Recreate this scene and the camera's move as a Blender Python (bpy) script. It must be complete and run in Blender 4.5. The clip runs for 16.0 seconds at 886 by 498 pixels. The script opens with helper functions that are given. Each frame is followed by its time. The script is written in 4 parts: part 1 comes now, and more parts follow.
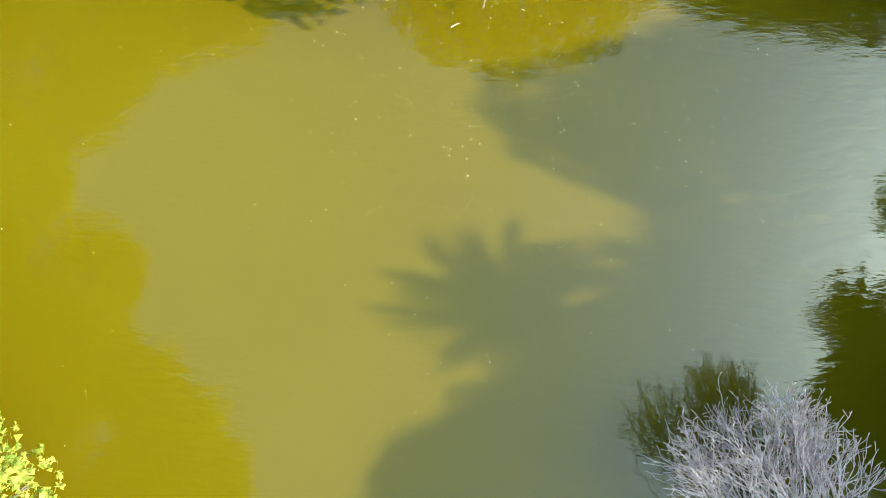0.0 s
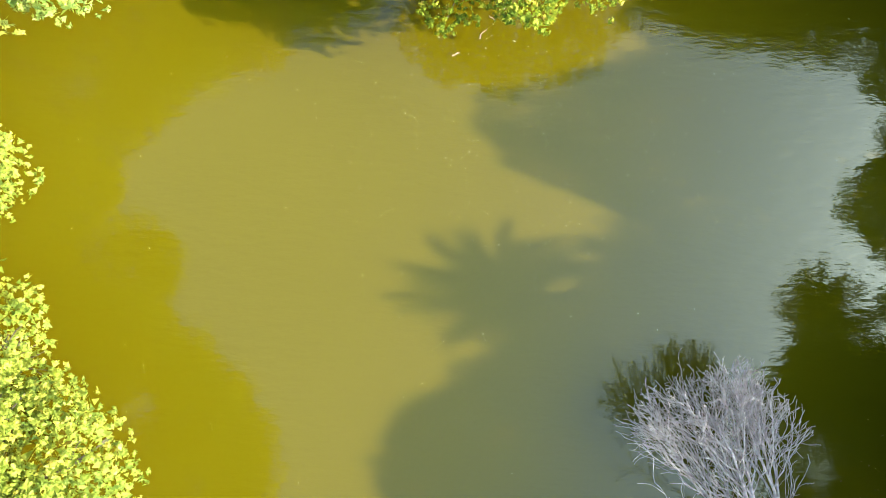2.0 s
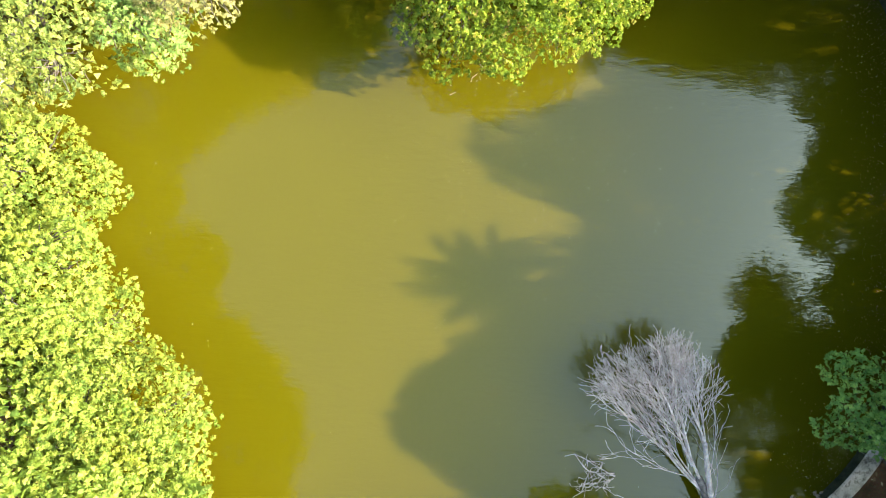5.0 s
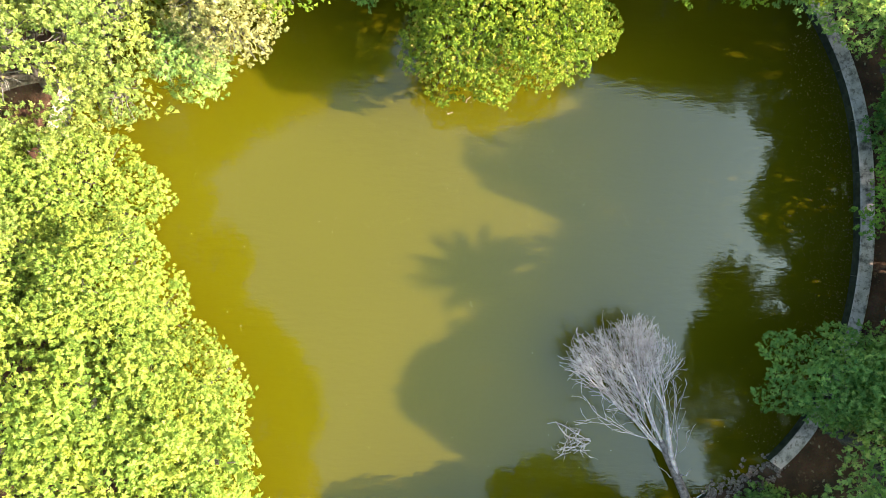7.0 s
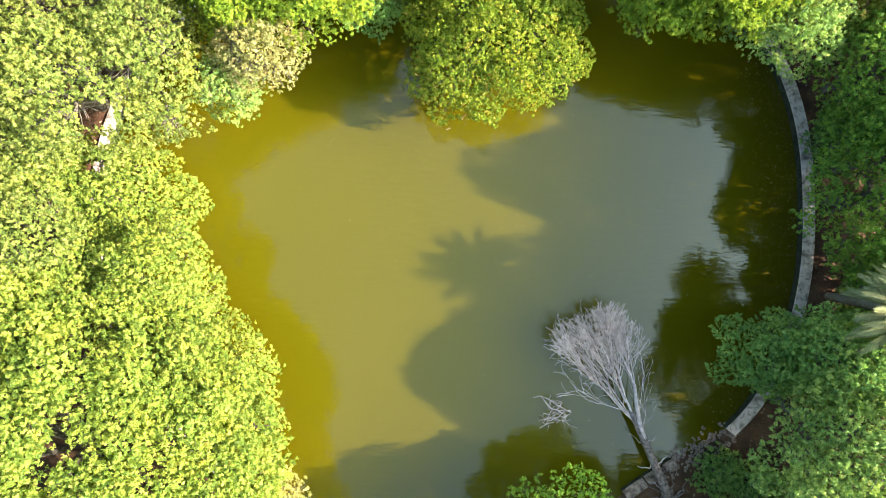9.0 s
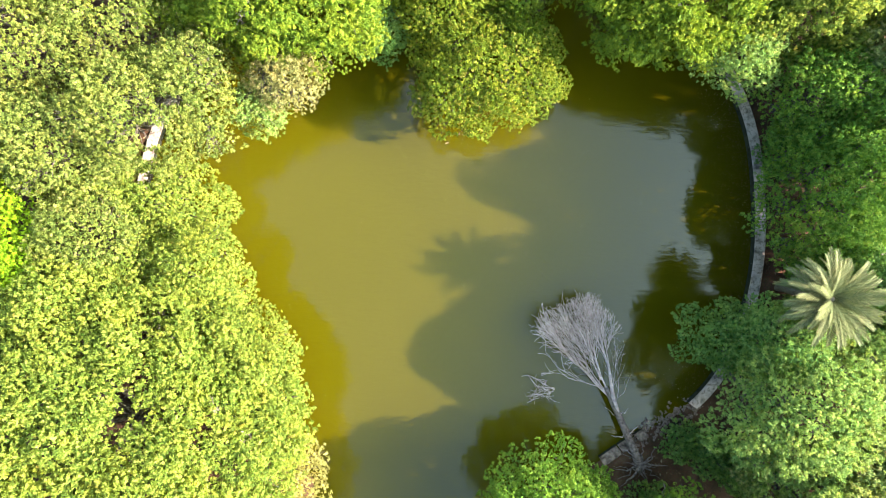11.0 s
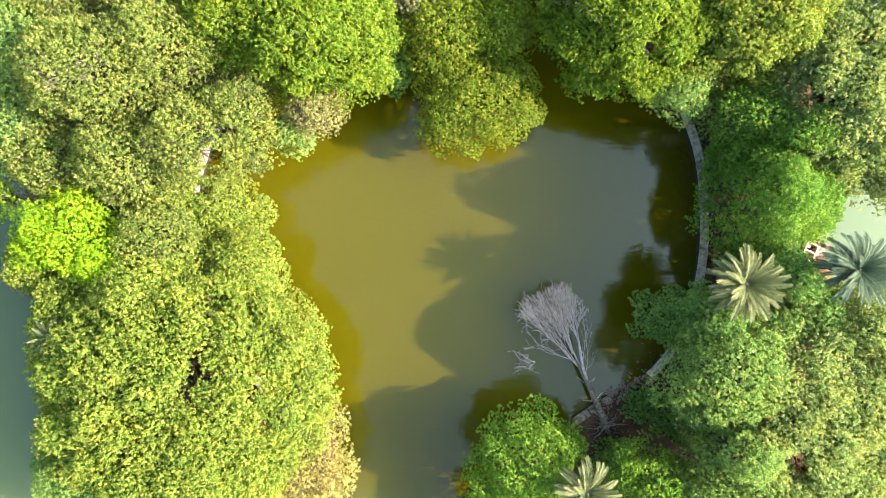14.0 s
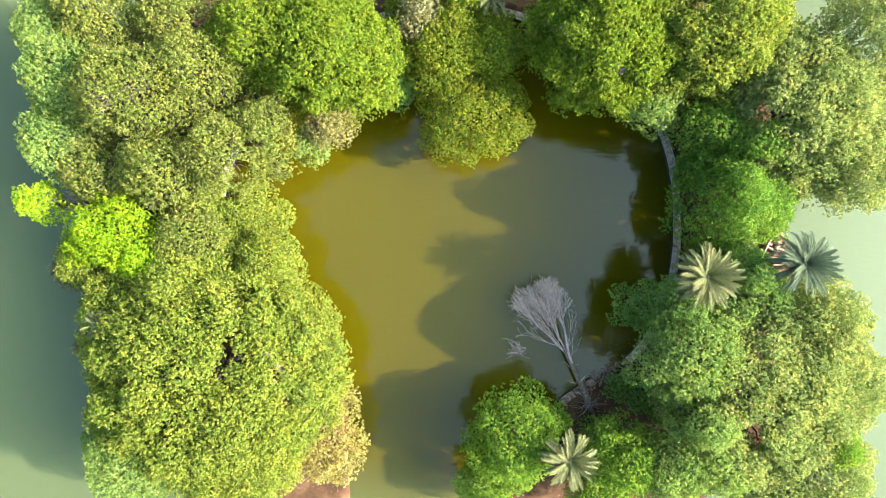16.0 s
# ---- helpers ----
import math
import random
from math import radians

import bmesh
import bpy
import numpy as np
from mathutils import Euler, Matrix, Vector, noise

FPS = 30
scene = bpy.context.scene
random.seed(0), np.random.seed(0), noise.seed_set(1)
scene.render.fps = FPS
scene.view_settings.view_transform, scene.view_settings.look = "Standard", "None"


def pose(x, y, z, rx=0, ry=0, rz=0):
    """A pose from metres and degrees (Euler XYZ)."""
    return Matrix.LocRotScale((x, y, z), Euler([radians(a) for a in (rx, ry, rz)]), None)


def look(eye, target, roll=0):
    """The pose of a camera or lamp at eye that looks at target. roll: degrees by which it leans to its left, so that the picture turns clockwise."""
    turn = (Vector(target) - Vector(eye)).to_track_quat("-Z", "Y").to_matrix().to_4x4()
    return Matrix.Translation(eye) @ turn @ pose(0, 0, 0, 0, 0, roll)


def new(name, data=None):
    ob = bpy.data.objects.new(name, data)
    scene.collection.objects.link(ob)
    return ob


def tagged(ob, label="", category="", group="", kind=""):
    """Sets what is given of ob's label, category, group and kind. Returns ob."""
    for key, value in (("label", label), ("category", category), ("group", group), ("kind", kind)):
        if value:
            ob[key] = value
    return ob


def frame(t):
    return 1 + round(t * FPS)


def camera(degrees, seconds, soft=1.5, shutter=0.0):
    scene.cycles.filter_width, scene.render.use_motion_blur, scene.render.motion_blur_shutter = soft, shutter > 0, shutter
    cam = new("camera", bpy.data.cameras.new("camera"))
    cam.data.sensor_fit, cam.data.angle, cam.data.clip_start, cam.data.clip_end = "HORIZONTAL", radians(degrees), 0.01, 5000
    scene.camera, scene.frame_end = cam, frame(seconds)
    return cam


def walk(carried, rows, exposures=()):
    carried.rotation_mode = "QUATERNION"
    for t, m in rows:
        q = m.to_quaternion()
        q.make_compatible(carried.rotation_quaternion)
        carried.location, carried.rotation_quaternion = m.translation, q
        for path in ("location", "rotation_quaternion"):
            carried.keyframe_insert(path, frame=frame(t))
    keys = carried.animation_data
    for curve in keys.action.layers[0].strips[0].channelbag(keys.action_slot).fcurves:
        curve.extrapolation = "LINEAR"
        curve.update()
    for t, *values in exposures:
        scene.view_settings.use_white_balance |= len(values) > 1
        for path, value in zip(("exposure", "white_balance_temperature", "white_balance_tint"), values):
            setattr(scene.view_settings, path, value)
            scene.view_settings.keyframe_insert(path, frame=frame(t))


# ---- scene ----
cam = camera(70.4, 16.0, 0.65)
METRES, EYE, TILT, LEAN, TURN = 36.0, 17.0, -90.0, 0.0, 0.0
ROWS = [
    (0.0, 0.0, 0.0, 0.0, 0.0, 0.0, -0.0),
    (0.5, 0.0004, -0.0199, -0.0008, 0.12, -0.04, 0.01),
    (1.0, -0.0005, -0.0402, 0.0013, 0.09, -0.36, 0.02),
    (1.5, -0.0004, -0.0615, 0.0025, 0.15, -0.58, 0.02),
    (2.0, -0.0002, -0.0841, 0.0031, 0.21, -0.69, 0.06),
    (2.5, -0.0005, -0.1074, 0.0035, 0.22, -0.76, 0.12),
    (3.0, -0.0003, -0.1313, 0.0029, 0.24, -0.7, 0.2),
    (3.5, -0.0001, -0.156, 0.0019, 0.26, -0.62, 0.26),
    (4.0, -0.0009, -0.1811, -0.0004, 0.17, -0.4, 0.34),
    (6.5, 0.0026, -0.3194, -0.0005, 0.35, -0.55, 0.6),
    (7.0, 0.0029, -0.35, -0.0005, 0.34, -0.58, 0.66),
    (7.5, 0.0024, -0.3809, -0.0011, 0.29, -0.57, 0.71),
    (8.0, 0.0018, -0.4122, -0.0011, 0.21, -0.6, 0.79),
    (8.5, 0.0015, -0.4441, -0.0014, 0.17, -0.63, 0.83),
    (9.0, 0.0009, -0.4763, -0.0019, 0.14, -0.64, 0.89),
    (11.5, 0.0017, -0.6544, -0.0029, 0.1, -0.65, 1.08),
    (12.0, 0.0024, -0.6924, -0.0032, 0.13, -0.65, 1.13),
    (12.5, 0.003, -0.7306, -0.0038, 0.16, -0.65, 1.16),
    (13.0, 0.0031, -0.7687, -0.0043, 0.17, -0.65, 1.19),
    (13.5, 0.004, -0.8073, -0.0051, 0.18, -0.64, 1.23),
    (14.0, 0.0053, -0.8458, -0.0057, 0.22, -0.61, 1.27),
    (14.5, 0.0059, -0.8845, -0.0067, 0.27, -0.62, 1.31),
    (15.0, 0.0063, -0.9229, -0.0078, 0.28, -0.6, 1.35),
    (15.5, 0.0072, -0.9612, -0.0085, 0.3, -0.57, 1.39),
    (16.0, 0.0081, -0.9994, -0.0091, 0.33, -0.56, 1.42),
]
EXPOSURES = [(0.0, 2.53, 6150, 11), (9.0, 2.46, 6150, 11), (12.5, 2.33, 6150, 11), (16.0, 2.11, 6150, 11)]
walk(cam, [(t, pose(0, 0, EYE, TILT, LEAN, TURN) @ pose(METRES * x, METRES * y, METRES * z, 90 + pitch, roll, yaw)) for t, x, y, z, yaw, pitch, roll in ROWS], EXPOSURES)

# ---- light ----
SUN_ELEV, SUN_AZ = 32.0, -5.5          # degrees above the horizon, and from +x towards +y
world = bpy.data.worlds.new("sky")
scene.world = world
world.use_nodes = True
wn = world.node_tree.nodes
sky = wn.new("ShaderNodeTexSky")
sky.sky_type, sky.sun_disc = "NISHITA", False
sky.sun_elevation, sky.sun_rotation = radians(SUN_ELEV), radians(90 - SUN_AZ)
sky.dust_density, sky.air_density, sky.ozone_density = 10.0, 1.0, 1.0
wn["Background"].inputs["Strength"].default_value = 0.15
haze = wn.new("ShaderNodeMix")
haze.data_type, haze.blend_type = "RGBA", "MULTIPLY"
haze.inputs[0].default_value, haze.inputs[7].default_value = 1.0, (0.75, 1.02, 1.02, 1)
world.node_tree.links.new(sky.outputs["Color"], haze.inputs[6])
world.node_tree.links.new(haze.outputs[2], wn["Background"].inputs["Color"])
lamp = bpy.data.lights.new("sun", "SUN")
lamp.energy, lamp.angle, lamp.color = 3.7, radians(1.0), (1.0, 0.865, 0.76)
to_sun = Vector((math.cos(radians(SUN_ELEV)) * math.cos(radians(SUN_AZ)), math.cos(radians(SUN_ELEV)) * math.sin(radians(SUN_AZ)), math.sin(radians(SUN_ELEV))))
new("sun", lamp).matrix_world = look(to_sun * 200, (0, 0, 0))

# ---- materials ----


def material(name, base, rough=0.8, spec=0.3, metal=0.0):
    m = bpy.data.materials.new(name)
    m.use_nodes = True
    b = m.node_tree.nodes["Principled BSDF"]
    b.inputs["Base Color"].default_value = (*base, 1)
    b.inputs["Roughness"].default_value = rough
    b.inputs["Specular IOR Level"].default_value = spec
    b.inputs["Metallic"].default_value = metal
    return m, m.node_tree.nodes, m.node_tree.links, b


def ramp(nodes, stops):
    r = nodes.new("ShaderNodeValToRGB")
    el = r.color_ramp.elements
    while len(el) < len(stops):
        el.new(0.5)
    for e, (p, c) in zip(el, stops):
        e.position, e.color = p, (*c, 1)
    return r


def noise_node(nodes, links, coord, scale, detail=4.0, rough=0.55):
    n = nodes.new("ShaderNodeTexNoise")
    n.inputs["Scale"].default_value, n.inputs["Detail"].default_value = scale, detail
    n.inputs["Roughness"].default_value = rough
    links.new(coord, n.inputs["Vector"])
    return n


def mixed(nodes, links, kind, fac, a, b):
    m = nodes.new("ShaderNodeMix")
    m.data_type, m.blend_type = "RGBA", kind
    for key, v in ((0, fac), (6, a), (7, b)):
        if isinstance(v, (float, int)):
            m.inputs[key].default_value = v
        elif isinstance(v, tuple):
            m.inputs[key].default_value = (*v, 1)
        else:
            links.new(v, m.inputs[key])
    return m.outputs[2]


def bumped(nodes, links, height, b, strength, distance):
    n = nodes.new("ShaderNodeBump")
    n.inputs["Strength"].default_value, n.inputs["Distance"].default_value = strength, distance
    links.new(height, n.inputs["Height"])
    links.new(n.outputs["Normal"], b.inputs["Normal"])
    return n


def leaf_material(name, dark, mid, light, tips, translucent=0.38):
    """Leaf colour: varied leaf by leaf, over a broader drift from bough to bough."""
    m, nodes, links, b = material(name, mid, 0.6, 0.16)
    geo = nodes.new("ShaderNodeNewGeometry")
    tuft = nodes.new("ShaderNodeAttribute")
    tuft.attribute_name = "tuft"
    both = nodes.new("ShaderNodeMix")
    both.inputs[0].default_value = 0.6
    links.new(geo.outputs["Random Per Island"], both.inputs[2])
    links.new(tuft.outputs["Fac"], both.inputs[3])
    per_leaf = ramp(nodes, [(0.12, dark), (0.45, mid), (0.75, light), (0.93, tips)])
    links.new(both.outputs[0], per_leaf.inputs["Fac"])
    co = nodes.new("ShaderNodeTexCoord").outputs["Object"]
    drift = ramp(nodes, [(0.3, (0.80, 0.87, 0.80)), (0.5, (1, 1, 1)), (0.72, (1.22, 1.10, 0.92))])
    links.new(noise_node(nodes, links, co, 0.55, 3).outputs["Fac"], drift.inputs["Fac"])
    col = mixed(nodes, links, "MULTIPLY", 1.0, per_leaf.outputs["Color"], drift.outputs["Color"])
    links.new(col, b.inputs["Base Color"])
    tr = nodes.new("ShaderNodeBsdfTranslucent")
    through_leaf = mixed(nodes, links, "MULTIPLY", 1.0, col, (1.35, 1.30, 0.9))
    links.new(through_leaf, tr.inputs["Color"])
    mx = nodes.new("ShaderNodeMixShader")
    mx.inputs[0].default_value = translucent
    links.new(b.outputs[0], mx.inputs[1])
    links.new(tr.outputs[0], mx.inputs[2])
    links.new(mx.outputs[0], nodes["Material Output"].inputs["Surface"])
    return m


def bark_material(name, a, b_, scale=6.0):
    m, nodes, links, b = material(name, a, 0.9, 0.2)
    co = nodes.new("ShaderNodeTexCoord").outputs["Object"]
    n1, n2 = noise_node(nodes, links, co, scale, 6), noise_node(nodes, links, co, scale * 6, 3)
    r = ramp(nodes, [(0.32, a), (0.68, b_)])
    links.new(n1.outputs["Fac"], r.inputs["Fac"])
    links.new(mixed(nodes, links, "OVERLAY", 0.5, r.outputs["Color"], n2.outputs["Color"]), b.inputs["Base Color"])
    bumped(nodes, links, n2.outputs["Fac"], b, 0.6, 0.02)
    return m


LEAF = {
    "yellowgreen": leaf_material("yellow_green_leaf", (0.100, 0.146, 0.022), (0.236, 0.286, 0.041), (0.338, 0.366, 0.058), (0.452, 0.376, 0.088), 0.43),
    "olive": leaf_material("olive_leaf", (0.088, 0.115, 0.026), (0.200, 0.235, 0.045), (0.292, 0.308, 0.066), (0.405, 0.318, 0.120), 0.43),
    "bright": leaf_material("bright_green_leaf", (0.098, 0.158, 0.014), (0.188, 0.256, 0.020), (0.265, 0.315, 0.025), (0.336, 0.340, 0.034), 0.43),
    "lime": leaf_material("lime_leaf", (0.165, 0.271, 0.009), (0.265, 0.392, 0.011), (0.350, 0.468, 0.013), (0.430, 0.506, 0.020), 0.4),
    "deep": leaf_material("deep_green_leaf", (0.108, 0.205, 0.050), (0.200, 0.312, 0.076), (0.280, 0.385, 0.095), (0.355, 0.420, 0.110), 0.43),
    "flower": leaf_material("flowering_yellow_green_leaf", (0.085, 0.132, 0.012), (0.178, 0.229, 0.017), (0.275, 0.306, 0.023), (0.440, 0.315, 0.075), 0.43),
    "pale": leaf_material("pale_grey_green_leaf", (0.148, 0.150, 0.066), (0.254, 0.244, 0.110), (0.339, 0.300, 0.154), (0.445, 0.355, 0.220)),
    "tan": leaf_material("dry_tan_leaf", (0.140, 0.138, 0.048), (0.285, 0.260, 0.090), (0.400, 0.338, 0.130), (0.520, 0.410, 0.200), 0.45),
    "soft": leaf_material("mid_green_leaf", (0.118, 0.196, 0.052), (0.226, 0.314, 0.076), (0.315, 0.386, 0.098), (0.400, 0.402, 0.120), 0.43),
    "fresh": leaf_material("fresh_green_leaf", (0.100, 0.191, 0.022), (0.182, 0.294, 0.032), (0.252, 0.358, 0.042), (0.325, 0.387, 0.052), 0.43),
    "pollen": leaf_material("pale_yellowish_leaf", (0.128, 0.182, 0.058), (0.265, 0.320, 0.096), (0.388, 0.406, 0.132), (0.515, 0.430, 0.180), 0.43),
    "rich": leaf_material("rich_green_leaf", (0.076, 0.158, 0.022), (0.155, 0.272, 0.036), (0.225, 0.335, 0.046), (0.300, 0.365, 0.056), 0.43),
    "straw": leaf_material("straw_yellow_leaf", (0.180, 0.152, 0.044), (0.370, 0.310, 0.095), (0.490, 0.410, 0.145), (0.600, 0.490, 0.220), 0.45),
}
BARK = bark_material("grey_brown_bark", (0.055, 0.042, 0.030), (0.17, 0.135, 0.105))
DEAD = bark_material("weathered_dead_wood", (0.27, 0.185, 0.165), (0.74, 0.575, 0.525), 5.0)
DEAD_BARK = bark_material("peeling_dead_bark", (0.075, 0.052, 0.042), (0.31, 0.23, 0.195), 7.0)
PALM_LEAF = leaf_material("palm_leaf", (0.10, 0.115, 0.045), (0.17, 0.178, 0.075), (0.23, 0.225, 0.10), (0.31, 0.28, 0.14), 0.25)
DUSTY_PALM_LEAF = leaf_material("dusty_palm_leaf", (0.06, 0.085, 0.05), (0.10, 0.135, 0.085), (0.14, 0.175, 0.11), (0.20, 0.215, 0.14), 0.25)
PALM_STEM = bark_material("palm_stem", (0.12, 0.09, 0.06), (0.30, 0.25, 0.18), 9.0)

# murky pond water: a cloudy body under a smooth surface
WATER, n_, l_, b_ = material("murky_pond_water", (0.07, 0.06, 0.002), 0.03, 0.96)
b_.inputs["IOR"].default_value = 1.333
co = n_.new("ShaderNodeTexCoord").outputs["Object"]
cloud = ramp(n_, [(0.3, (0.0545, 0.0435, 0.0004)), (0.7, (0.0595, 0.0475, 0.0006))])
l_.new(noise_node(n_, l_, co, 0.09, 5).outputs["Fac"], cloud.inputs["Fac"])
# the lake outside the ring is a greyer green than the pond
sphere = n_.new("ShaderNodeTexGradient")
sphere.gradient_type = "SPHERICAL"
wide = n_.new("ShaderNodeMapping")
wide.inputs["Scale"].default_value = (1 / 48, 1 / 48, 1 / 48)
l_.new(co, wide.inputs["Vector"])
l_.new(wide.outputs["Vector"], sphere.inputs["Vector"])
body = ramp(n_, [(0.40, (0, 0, 0)), (0.60, (1, 1, 1))])
l_.new(sphere.outputs["Fac"], body.inputs["Fac"])
l_.new(mixed(n_, l_, "MIX", body.outputs["Color"], (0.080, 0.096, 0.040), cloud.outputs["Color"]), b_.inputs["Base Color"])
mp = n_.new("ShaderNodeMapping")
mp.inputs["Scale"].default_value = (1.0, 3.2, 1.0)
l_.new(co, mp.inputs["Vector"])
rip = noise_node(n_, l_, mp.outputs["Vector"], 1.1, 3)
bumped(n_, l_, rip.outputs["Fac"], b_, 0.35, 0.03)
wavelets = n_.new("ShaderNodeBump")          # fine wavelets over the slow swell
wavelets.inputs["Strength"].default_value = 0.12
wavelets.inputs["Distance"].default_value = 0.012
l_.new(noise_node(n_, l_, mp.outputs["Vector"], 2.4, 2).outputs["Fac"], wavelets.inputs["Height"])
l_.new(b_.inputs["Normal"].links[0].from_socket, wavelets.inputs["Normal"])
l_.new(wavelets.outputs["Normal"], b_.inputs["Normal"])

# reddish soil with litter
SOIL, n_, l_, b_ = material("reddish_soil", (0.2, 0.11, 0.07), 0.95, 0.1)
co = n_.new("ShaderNodeTexCoord").outputs["Object"]
r1 = ramp(n_, [(0.3, (0.040, 0.024, 0.014)), (0.55, (0.100, 0.050, 0.027)), (0.75, (0.155, 0.090, 0.052))])
l_.new(noise_node(n_, l_, co, 0.8, 6).outputs["Fac"], r1.inputs["Fac"])
fine = noise_node(n_, l_, co, 14, 4)
l_.new(mixed(n_, l_, "OVERLAY", 0.6, r1.outputs["Color"], fine.outputs["Color"]), b_.inputs["Base Color"])
bumped(n_, l_, fine.outputs["Fac"], b_, 0.8, 0.05)

# kerb concrete and stones
CONCRETE, n_, l_, b_ = material("weathered_concrete", (0.4, 0.38, 0.35), 0.85, 0.2)
co = n_.new("ShaderNodeTexCoord").outputs["Object"]
r1 = ramp(n_, [(0.33, (0.15, 0.115, 0.09)), (0.48, (0.50, 0.39, 0.32)), (0.75, (0.72, 0.575, 0.49))])
l_.new(noise_node(n_, l_, co, 1.7, 7, 0.65).outputs["Fac"], r1.inputs["Fac"])
oi = n_.new("ShaderNodeObjectInfo")
tone = ramp(n_, [(0.0, (0.80, 0.80, 0.82)), (1.0, (1.08, 1.06, 1.02))])
l_.new(oi.outputs["Random"], tone.inputs["Fac"])
fine = noise_node(n_, l_, co, 30, 3)
pits = ramp(n_, [(0.34, (0.45, 0.43, 0.40)), (0.47, (1, 1, 1))])
l_.new(noise_node(n_, l_, co, 7, 4).outputs["Fac"], pits.inputs["Fac"])
worn = mixed(n_, l_, "MULTIPLY", 1.0, r1.outputs["Color"], tone.outputs["Color"])
l_.new(mixed(n_, l_, "MULTIPLY", 1.0, worn, pits.outputs["Color"]), b_.inputs["Base Color"])
bumped(n_, l_, fine.outputs["Fac"], b_, 0.5, 0.02)
STONE = bark_material("grey_rubble_stone", (0.075, 0.048, 0.034), (0.42, 0.29, 0.22), 4.0)
# dark olive concrete for the pond-facing side of each kerb block
DARK_CONCRETE = bark_material("dark_olive_concrete", (0.016, 0.016, 0.008), (0.050, 0.046, 0.026), 3.0)
BRICK = bark_material("red_brick", (0.30, 0.13, 0.09), (0.42, 0.24, 0.18), 5.0)
FLECK, *_ = material("pale_floating_fleck", (0.7, 0.66, 0.5), 0.8, 0.2)
LITTER = leaf_material("fallen_brown_leaf", (0.05, 0.03, 0.015), (0.10, 0.055, 0.03), (0.15, 0.095, 0.05), (0.30, 0.26, 0.17), 0.1)

# ---- mesh tools ----


def part(name, data, mat, parent=None, label=""):
    """One mesh object, from a bmesh or a mesh, under a thing or a part."""
    if isinstance(data, bmesh.types.BMesh):
        me = bpy.data.meshes.new(name)
        data.to_mesh(me)
        data.free()
    else:
        me = data
    if not me.materials:
        me.materials.append(mat)
    ob = new(name, me)
    ob.parent = parent
    return tagged(ob, label)


def empty(name, x, y, z, label, category, group="", kind=""):
    ob = new(name)
    ob.location = (x, y, z)
    ob.empty_display_size = 0.3
    return tagged(ob, label, category, group, kind)


def quads_mesh(name, verts, tufts=None):
    """A mesh of loose quads from an array of n x 4 x 3. tufts: a random number for each quad, shared within a tuft."""
    n = len(verts)
    me = bpy.data.meshes.new(name)
    me.vertices.add(n * 4)
    me.vertices.foreach_set("co", np.ascontiguousarray(verts, dtype=np.float32).ravel())
    me.loops.add(n * 4)
    me.loops.foreach_set("vertex_index", np.arange(n * 4, dtype=np.int32))
    me.polygons.add(n)
    me.polygons.foreach_set("loop_start", np.arange(0, n * 4, 4, dtype=np.int32))
    me.update(calc_edges=True)
    tufts = np.random.default_rng(n).random(n) if tufts is None else tufts
    me.attributes.new("tuft", "FLOAT", "FACE").data.foreach_set("value", np.ascontiguousarray(tufts, dtype=np.float32))
    return me


def tube(bm, pts, radii, sides=6, cap=True):
    """A tapered tube along a polyline."""
    rings, up = [], Vector((0.31, 0.17, 0.93)).normalized()
    for i, p in enumerate(pts):
        d = (Vector(pts[min(i + 1, len(pts) - 1)]) - Vector(pts[max(i - 1, 0)])).normalized()
        u = d.cross(up if abs(d.dot(up)) < 0.95 else Vector((1, 0, 0))).normalized()
        v = d.cross(u)
        rings.append([bm.verts.new(Vector(p) + float(radii[i]) * (u * math.cos(a) + v * math.sin(a))) for a in (2 * math.pi * k / sides for k in range(sides))])
    for a, b in zip(rings, rings[1:]):
        for k in range(sides):
            bm.faces.new((a[k], a[(k + 1) % sides], b[(k + 1) % sides], b[k])).smooth = True
    if cap and sides > 3:
        bm.faces.new(rings[-1])
    return bm


def bent(a, b, rng, n=5, wobble=0.08, sag=0.0):
    """Points from a to b that wander a little and rise or sag in the middle."""
    a, b = Vector(a), Vector(b)
    size = (b - a).length
    out = []
    for i in range(n + 1):
        f = i / n
        p = a.lerp(b, f)
        if 0 < i < n:
            p += Vector(rng.normal(0, wobble * size / 3, 3))
        p.z += sag * size * 4 * f * (1 - f)
        out.append(p)
    return out


# ---- the plan: a round pond inside a ring of land, open at one side, in a larger lake ----
CX, CY = 0.4, 0.9
IN_A = [-180, -162, -140, -120, -90, -70, -54, -47, -41, -37, -30, -16, -8, 2, 10, 17, 24, 45, 68, 90, 120, 145, 155, 180]
IN_R = [18.9, 18.5, 18.0, 17.6, 17.5, 17.3, 17.1, 17.4, 18.1, 18.5, 18.8, 18.88, 18.85, 18.8, 19.0, 19.2, 19.25, 19.2, 18.3, 18.2, 18.0, 17.9, 18.6, 18.9]
OUT_A = [-180, -160, -135, -110, -80, -60, -35, -18, -4, 6, 20, 40, 70, 100, 130, 150, 165, 180]
OUT_R = [30.5, 31.5, 31.0, 27.0, 26.0, 29.0, 34.0, 31.5, 28.0, 27.5, 31.0, 33.0, 27.0, 26.5, 31.0, 32.5, 32.5, 30.5]


BEARINGS = np.arange(-190, 191)
SMOOTH = np.exp(-(np.arange(-9, 10) / 4.0) ** 2)
IN_SMOOTH = np.convolve(np.interp((BEARINGS + 180) % 360 - 180, IN_A, IN_R), SMOOTH / SMOOTH.sum(), "same")


def inner(a):
    return np.interp(a, BEARINGS, IN_SMOOTH)


def outer(a):
    return np.interp(a, OUT_A, OUT_R)


